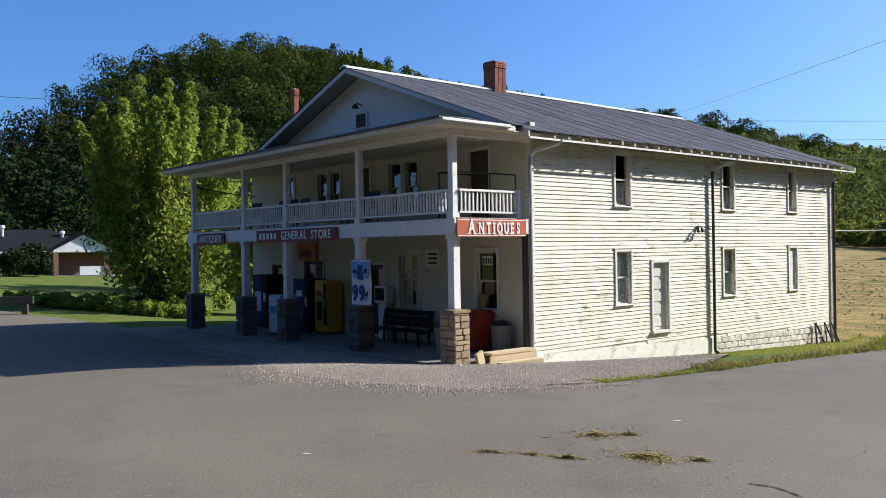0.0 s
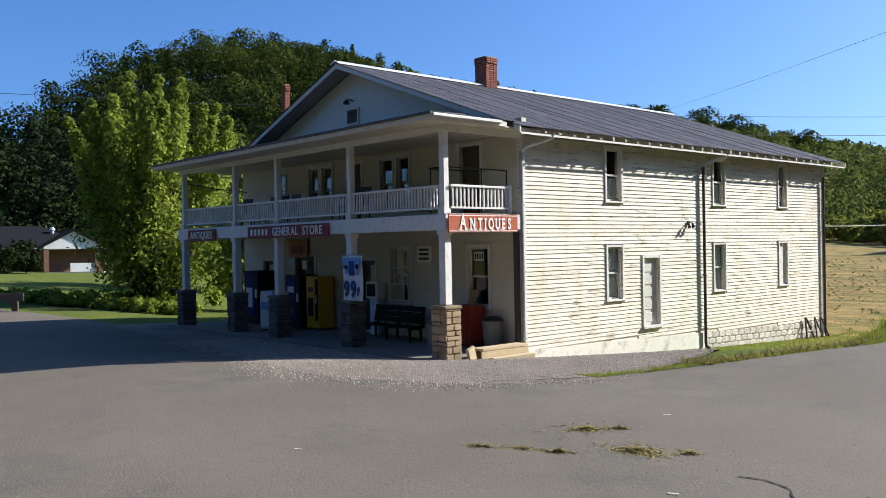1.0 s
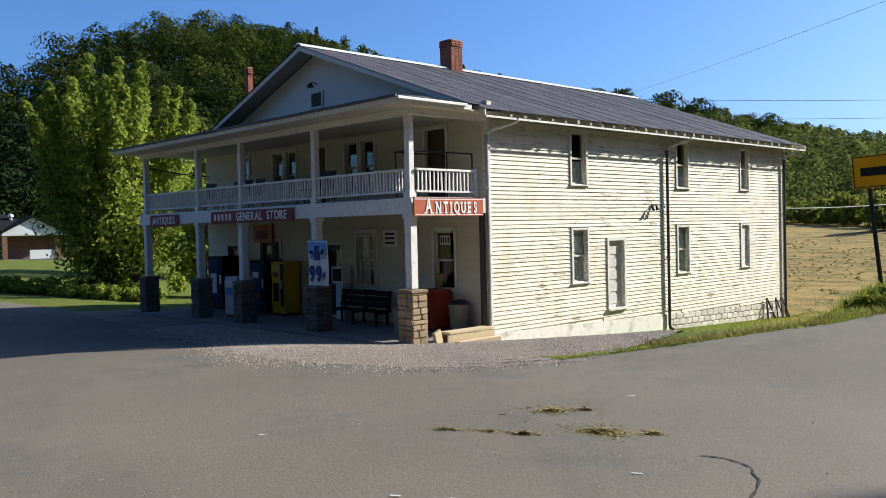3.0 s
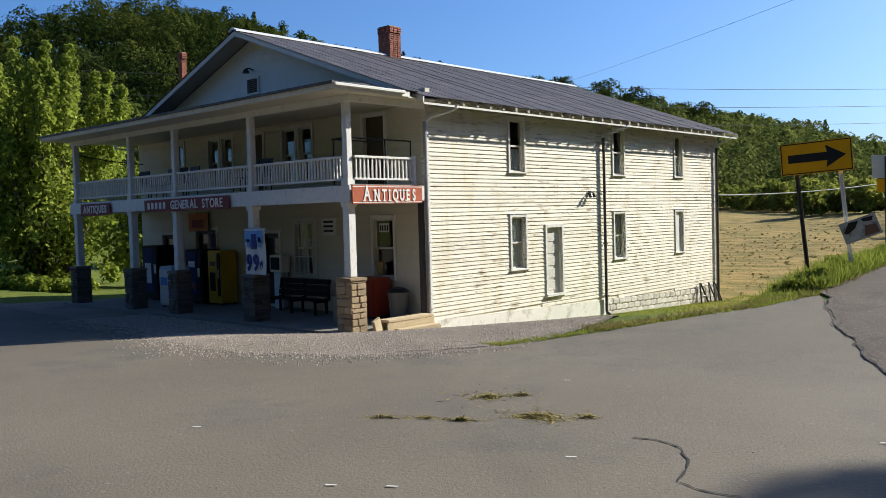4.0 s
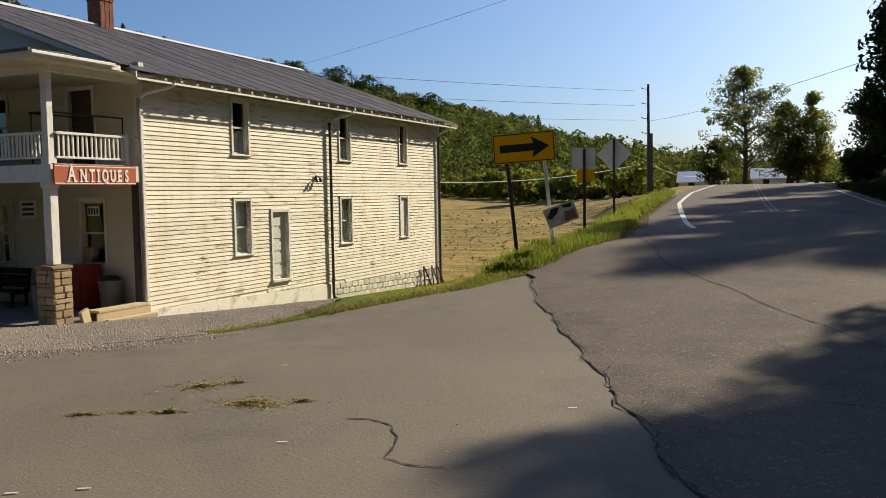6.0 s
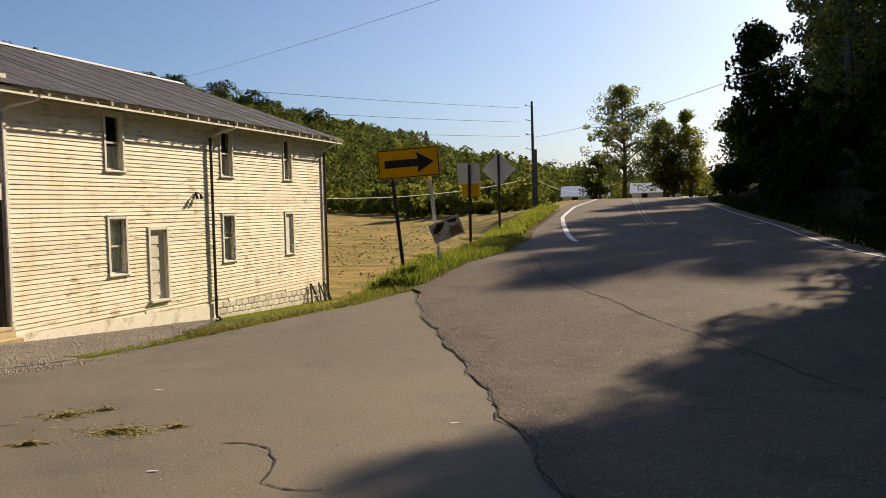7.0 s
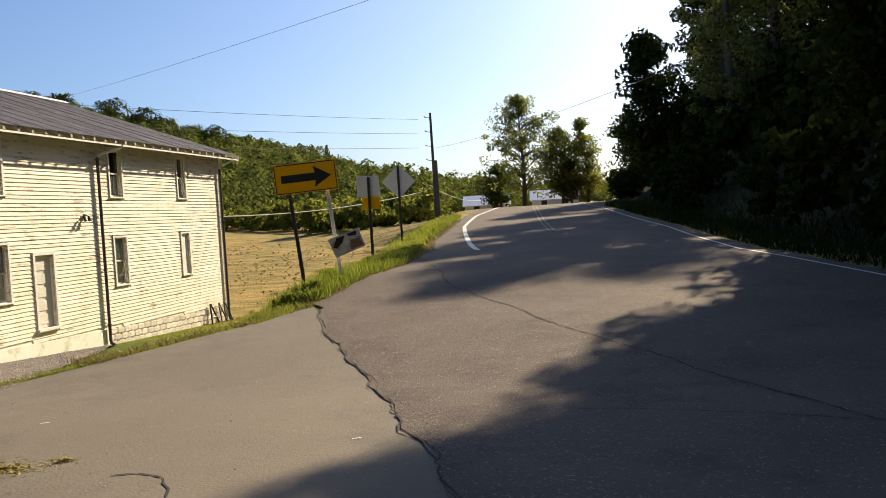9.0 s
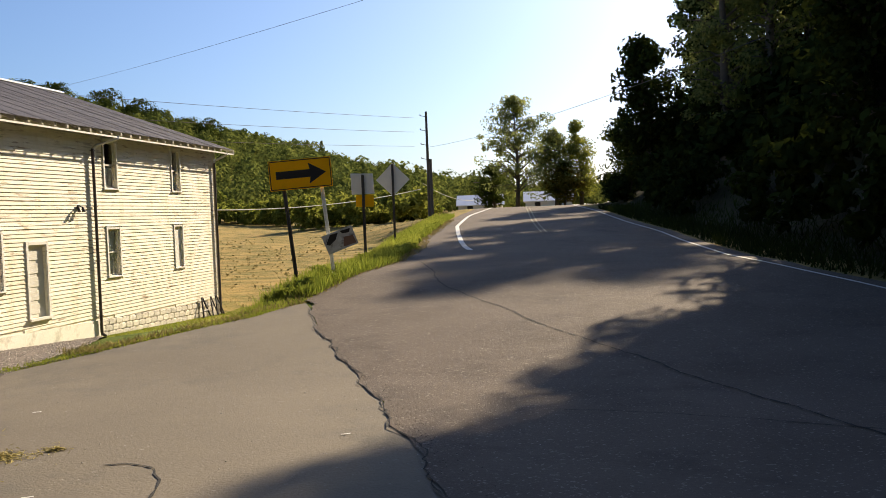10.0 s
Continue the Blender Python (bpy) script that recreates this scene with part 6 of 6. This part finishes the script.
spots = [(q[0] + 34 + 0.1 * q[1], q[1], 1.0) for q in _rng.uniform((0, -10), (36, 95), (170, 2))]
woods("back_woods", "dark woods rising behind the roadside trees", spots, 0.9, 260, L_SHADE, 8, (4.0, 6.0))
# Added trees, out of view behind the camera, that hold back sky light.
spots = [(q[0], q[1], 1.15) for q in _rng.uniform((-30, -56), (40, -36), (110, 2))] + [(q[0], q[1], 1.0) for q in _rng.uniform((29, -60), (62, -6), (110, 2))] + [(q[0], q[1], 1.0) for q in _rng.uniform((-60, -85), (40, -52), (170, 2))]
woods("sky_blocking_woods", "unseen tall woods added behind the junction to cut sky light", spots, 0.9, 260, L_WOOD, 11, (4.5, 7.0), 1.3)
spots = [(-27.2 + _rng.normal() * 1.7, 1.6 + _rng.normal() * 1.5, _rng.uniform(0.6, 1.3)) for _ in range(14)] + [(-31.0 + 0.62 * k * 0.5 + _rng.uniform(-1.0, 1.0), -3.6 + 0.22 * k * 0.5 + _rng.uniform(-0.5, 0.7), _rng.uniform(0.5, 0.9)) for k in np.linspace(-3, 33, 110)]
woods("bramble_bank", "green bramble bank along the lawn edge", spots, 0.11, 260, L_POPLAR, 9, (0.3, 0.5), 0.7)
woods("garden_shrubs", "dark rounded shrubs before the house", [(-58.2, 4.6, 1.0), (-58.6, 2.6, 0.85), (-58.0, -2.5, 0.7)], 0.16, 2600, L_DARKENED, 10, (1.5, 1.8), 0.62)


def blades(name, label, pts, hmin, hmax, material, seed, lean=0.35, width=0.012):
    rng = np.random.default_rng(seed)
    p = np.asarray(pts, float)
    n = len(p)
    p = np.column_stack([p, ground_z(p[:, 0], p[:, 1])])
    a = rng.uniform(0, 6.283, n)
    s = np.stack([np.cos(a), np.sin(a), np.zeros(n)], 1) * (width * rng.uniform(0.6, 1.6, (n, 1)))
    h = rng.uniform(hmin, hmax, (n, 1))
    tip = p + np.stack([rng.normal(size=n) * lean, rng.normal(size=n) * lean, np.ones(n)], 1) * h
    me = quads(name, np.stack([p - s, p + s, tip + s * 0.25, tip - s * 0.25], 1), material)
    return tagged(new(name, me), label, "grass", kind="stuff")


pts = []
while len(pts) < 36000:
    y = -4.2 + 47 * _rng.random() ** 1.6
    d = abs(_rng.normal()) * (0.9 if y > 2 else 0.2)
    xe = float(edge_x(y)) if y > 2 else float(np.interp(y, (-4.2, -3, -1.7, 0, 1, 2), (5.5, 6.1, 6.7, 7.45, 8.0, 8.25)))
    if d < 3.2:
        pts.append((xe - d + 0.12 - (0.35 if y > 11 else 0.0), y))
blades("verge_grass", "long bright green grass along the road verge", [q for q in pts if q[1] > 3.5], 0.06, 0.34, L_GRASS, 31)
spots = []
while len(spots) < 300:
    y = 3.5 + 30 * _rng.random() ** 1.3
    spots.append((float(edge_x(y)) - abs(_rng.normal()) * 0.75 - 0.15, y, _rng.uniform(0.5, 1.3)))
woods("verge_weeds", "leafy green weeds growing in the verge", spots, 0.035, 90, L_GRASS, 37, (0.07, 0.16), 0.8)
blades("verge_grass", "short bright green grass beside the lot", [q for k, q in enumerate(pts) if q[1] <= 3.5 and (q[1] > 1 or k % 3 == 0)], 0.02, 0.09, L_GRASS, 36)
pts = []
while len(pts) < 16000:
    y = _rng.uniform(-1.5, 19)
    x = 0.15 + _rng.random() ** 1.5 * (float(edge_x(y)) - 0.6)
    if y > 3.0 or x > 2.6 or _rng.random() < 0.1:
        if y > float(np.interp(x, (0, 2.4, 4.5, 6.2), (5.2, 4.2, 2.2, -1.6))) or _rng.random() < 0.06:
            pts.append((x, y))
blades("yard_grass", "short grass beside the store wall", pts, 0.02, 0.055, L_GRASS, 32)
pts = []
while len(pts) < 9000:
    y = _rng.uniform(-4, 50)
    pts.append((float(right_x(y)) + 0.2 + abs(_rng.normal()) * 2.0, y))
# Grass under the trees, its colour darkened to stand for their shade.
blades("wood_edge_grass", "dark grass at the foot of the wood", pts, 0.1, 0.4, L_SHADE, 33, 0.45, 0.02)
pts = []
while len(pts) < 6000:
    y = -2.2 + 40 * _rng.random() ** 1.5
    if y > 2:
        pts.append((float(edge_x(y)) - abs(_rng.normal()) * 0.35 + 0.22, y))
    else:
        pts.append((float(np.interp(y, (-4.2, -3, -1.7, 0, 1, 2), (5.5, 6.1, 6.7, 7.45, 8.0, 8.25))) - abs(_rng.normal()) * 0.25 + 0.05, y))
blades("dry_verge_grass", "dry straw grass at the asphalt edge", pts, 0.03, 0.14, L_DRY, 35, 0.7, 0.012)
pts = [(_rng.uniform(-40, 7), _rng.uniform(17.5, 60)) for _ in range(14000)]
pts = [q for q in pts if q[0] < float(edge_x(q[1])) - 2.5]
blades("field_stubble", "dry mown stubble on the field", pts, 0.03, 0.07, L_DRY, 34, 1.8, 0.02)
spots = [(x, y, s) for x, y, s in _rng.uniform((-30, 17.5, 0.5), (7.0, 75, 1.4), (900, 3)) if x < float(edge_x(y)) - 2.2]
woods("field_tufts", "tufts of cut hay and weeds on the field", spots, 0.045, 22, L_DRY, 38, (0.05, 0.14), 0.3)


def straw(name, label, heaps, seed):
    rng = np.random.default_rng(seed)
    out = []
    for x, y, a, b, turn, n in heaps:
        a, b, n = a * 0.72, b * 0.62, int(n * 0.8)
        heavy = np.exp(rng.normal(size=n) * 0.55)
        u, v = rng.normal(size=n) * a * heavy, rng.normal(size=n) * b * 1.3 * heavy
        px, py = x + u * math.cos(turn) - v * math.sin(turn), y + u * math.sin(turn) + v * math.cos(turn)
        pz = ground_z(px, py) + 0.036 + np.abs(rng.normal(size=n)) * 0.022 * np.exp(-(u / a) ** 2 - (v / b) ** 2)
        p = np.stack([px, py, pz], 1)
        an = rng.uniform(0, 6.283, n)
        t = np.stack([np.cos(an), np.sin(an), rng.normal(size=n) * 0.25], 1) * rng.uniform(0.015, 0.055, (n, 1))
        w = np.stack([-np.sin(an), np.cos(an), rng.normal(size=n) * 0.4], 1) * 0.005
        out.append(np.stack([p - t - w, p + t - w, p + t + w, p - t + w], 1))
    me = quads(name, np.concatenate(out), L_DRY)
    return tagged(new(name, me), label, "straw", kind="stuff")


straw("straw_litter", "clumps of straw litter on the asphalt", [(9.27, -8.15, 0.17, 0.1, 0.26, 1000), (8.14, -7.64, 0.15, 0.12, 0.75, 420), (8.42, -7.29, 0.1, 0.04, 0.6, 110), (8.68, -8.78, 0.08, 0.03, 0.5, 220), (9.75, -7.83, 0.07, 0.05, 0.4, 150), (8.3, -8.95, 0.1, 0.04, 0.5, 90), (7.86, -9.2, 0.14, 0.04, 0.5, 120)], 41)


def pebbles(name, label, pts, smin, smax, material, seed, lift):
    rng = np.random.default_rng(seed)
    p = np.asarray(pts, float)
    n = len(p)
    s = rng.uniform(smin, smax, (n, 1)) * rng.uniform(0.6, 1.2, (n, 3))
    s[:, 2] *= 0.6
    c = np.column_stack([p, ground_z(p[:, 0], p[:, 1]) + lift + s[:, 2] * 0.5])
    a = rng.uniform(0, 6.283, n)
    ex = np.stack([np.cos(a), np.sin(a), np.zeros(n)], 1) * s[:, :1]
    ey = np.stack([-np.sin(a), np.cos(a), np.zeros(n)], 1) * s[:, 1:2]
    ez = np.stack([np.zeros(n), np.zeros(n), np.ones(n)], 1) * s[:, 2:]
    v = [c + i * ex + j * ey + k * ez * (1 if k < 0 else 0.8) for i in (-1, 1) for j in (-1, 1) for k in (-1, 1)]
    for q in (1, 3, 5, 7):
        v[q] = v[q] * 0.75 + (c + ez * 0.8) * 0.25
    V = np.stack(v, 1).reshape(-1, 3)
    f = np.array([[0, 1, 3, 2], [4, 6, 7, 5], [0, 4, 5, 1], [2, 3, 7, 6], [1, 5, 7, 3]])
    F = (f[None] + 8 * np.arange(n)[:, None, None]).reshape(-1, 4)
    me = bpy.data.meshes.new(name)
    me.vertices.add(len(V))
    me.vertices.foreach_set("co", V.astype(np.float32).ravel())
    me.loops.add(F.size)
    me.loops.foreach_set("vertex_index", F.astype(np.int32).ravel())
    me.polygons.add(len(F))
    me.polygons.foreach_set("loop_start", np.arange(0, F.size, 4, dtype=np.int32))
    me.update(calc_edges=True)
    me.materials.append(material)
    return tagged(new(name, me), label, "gravel", kind="stuff")


pts = []
while len(pts) < 32000:
    x = _rng.uniform(-9, 6)
    top = float(np.interp(x, (-16, -0.5, 0, 0.2, 2.4, 4.5, 6.2), (-3.0, -3.0, -1.2, 5.2, 4.2, 2.2, -1.6)))
    y = float(lot_top(x)) - 0.35 - abs(_rng.normal()) * 0.5 if _rng.random() < 0.12 else _rng.uniform(float(lot_top(x)) - 0.4, top)
    pts.append((x, y))
M_PEBBLE = mat("pale limestone chips", (0.36, 0.31, 0.255), 0.9, 0.2, 2, 30, 0.2, island=0.8)
pebbles("gravel_stones", "loose grey and pale gravel stones", pts, 0.006, 0.016, M_PEBBLE, 51, 0.036)
M_CHIP = mat("pale chips on the road", (0.25, 0.23, 0.2), 0.85, 0.3, 4, 30, 0.2, island=1.0)
pts = [(_rng.uniform(2, 15), _rng.uniform(-12, -3)) for _ in range(260)] + [(_rng.uniform(9, 18), _rng.uniform(-10, 8)) for _ in range(260)]
pebbles("road_chips", "small stones scattered on the asphalt", pts, 0.003, 0.008, M_CHIP, 52, 0.04)
_y = _rng.uniform(-12, 3.0, 900)
pts = [(float(seam_x(y)) + 0.06 + abs(_rng.normal()) * 0.16, y) for y in _y]
M_CRUMB = mat("crumbled asphalt", (0.085, 0.077, 0.07), 0.9, 0.3, 4, 30, 0.3, island=0.9)
pebbles("asphalt_crumbs", "crumbled asphalt along the ragged joint", pts, 0.003, 0.008, M_CRUMB, 53, 0.045)


# ---- cladding and blocks, piece by piece ----
def sill_line(z):
    """Where along the wall the sloping foundation has dropped below this height."""
    return 0.02 if z >= 0.3 else (0.33 - z) / 0.025 if z > 0.12 else 8.4 + (0.12 - z) * 35.8


clad(side_wall, 0.02, L - 0.1, 0.32 - 4 * STEP, 5.9, SIDE_WINDOWS + [SIDE_DOOR], lambda u, z, tw: Matrix.Translation((-0.03, u, z)) @ pose(0, 0, 0, tw * 0.6, 0, 0), BOARD, 6.5, sill_line)


def face_front(u, z, tw):
    """The board's length runs along the front wall, its thick side faces the street."""
    return Matrix(((0, 1, 0, u), (-1, 0, 0, 0.03), (0, 0, 1, z), (0, 0, 0, 1)))


clad(front_wall, -W + 0.02, -0.06, 0.38, 5.9, FRONT_WINDOWS + FRONT_DOORS, face_front, BOARD_IN, 30)
bm = bmesh.new()
soft_box(bm, -0.5, 0.5, -0.5, 0.5, -0.5, 0.5, 0.12)
for v in bm.verts:
    if abs(v.co.x) > 0.3 and v.co.x > 0:
        v.co.x += noise.noise(v.co * 3.1) * 0.25
bmesh.ops.recalc_face_normals(bm, faces=bm.faces)
BLOCK = bpy.data.meshes.new("block")
bm.to_mesh(BLOCK)
bm.free()
BLOCK.materials.append(M_BLOCK)
_r = random.Random(17)
for row in range(6):
    y = 8.44 - (0.2 if row % 2 else 0.0)
    while y < L - 0.05:
        y0, y1 = max(y, 8.42), min(y + 0.4, L)
        top = 0.12 - 0.24 * (y0 - 8.4) / 8.6 - 0.005
        z1 = top - row * 0.2
        if y1 - y0 > 0.08:
            piece("block", BLOCK, block_wall, pose(-0.02, (y0 + y1) / 2, z1 - 0.1, -1.6, 0, 0) @ Matrix.Diagonal((0.09 + _r.uniform(-0.01, 0.02), y1 - y0 - 0.015, 0.186, 1)))
        y += 0.4
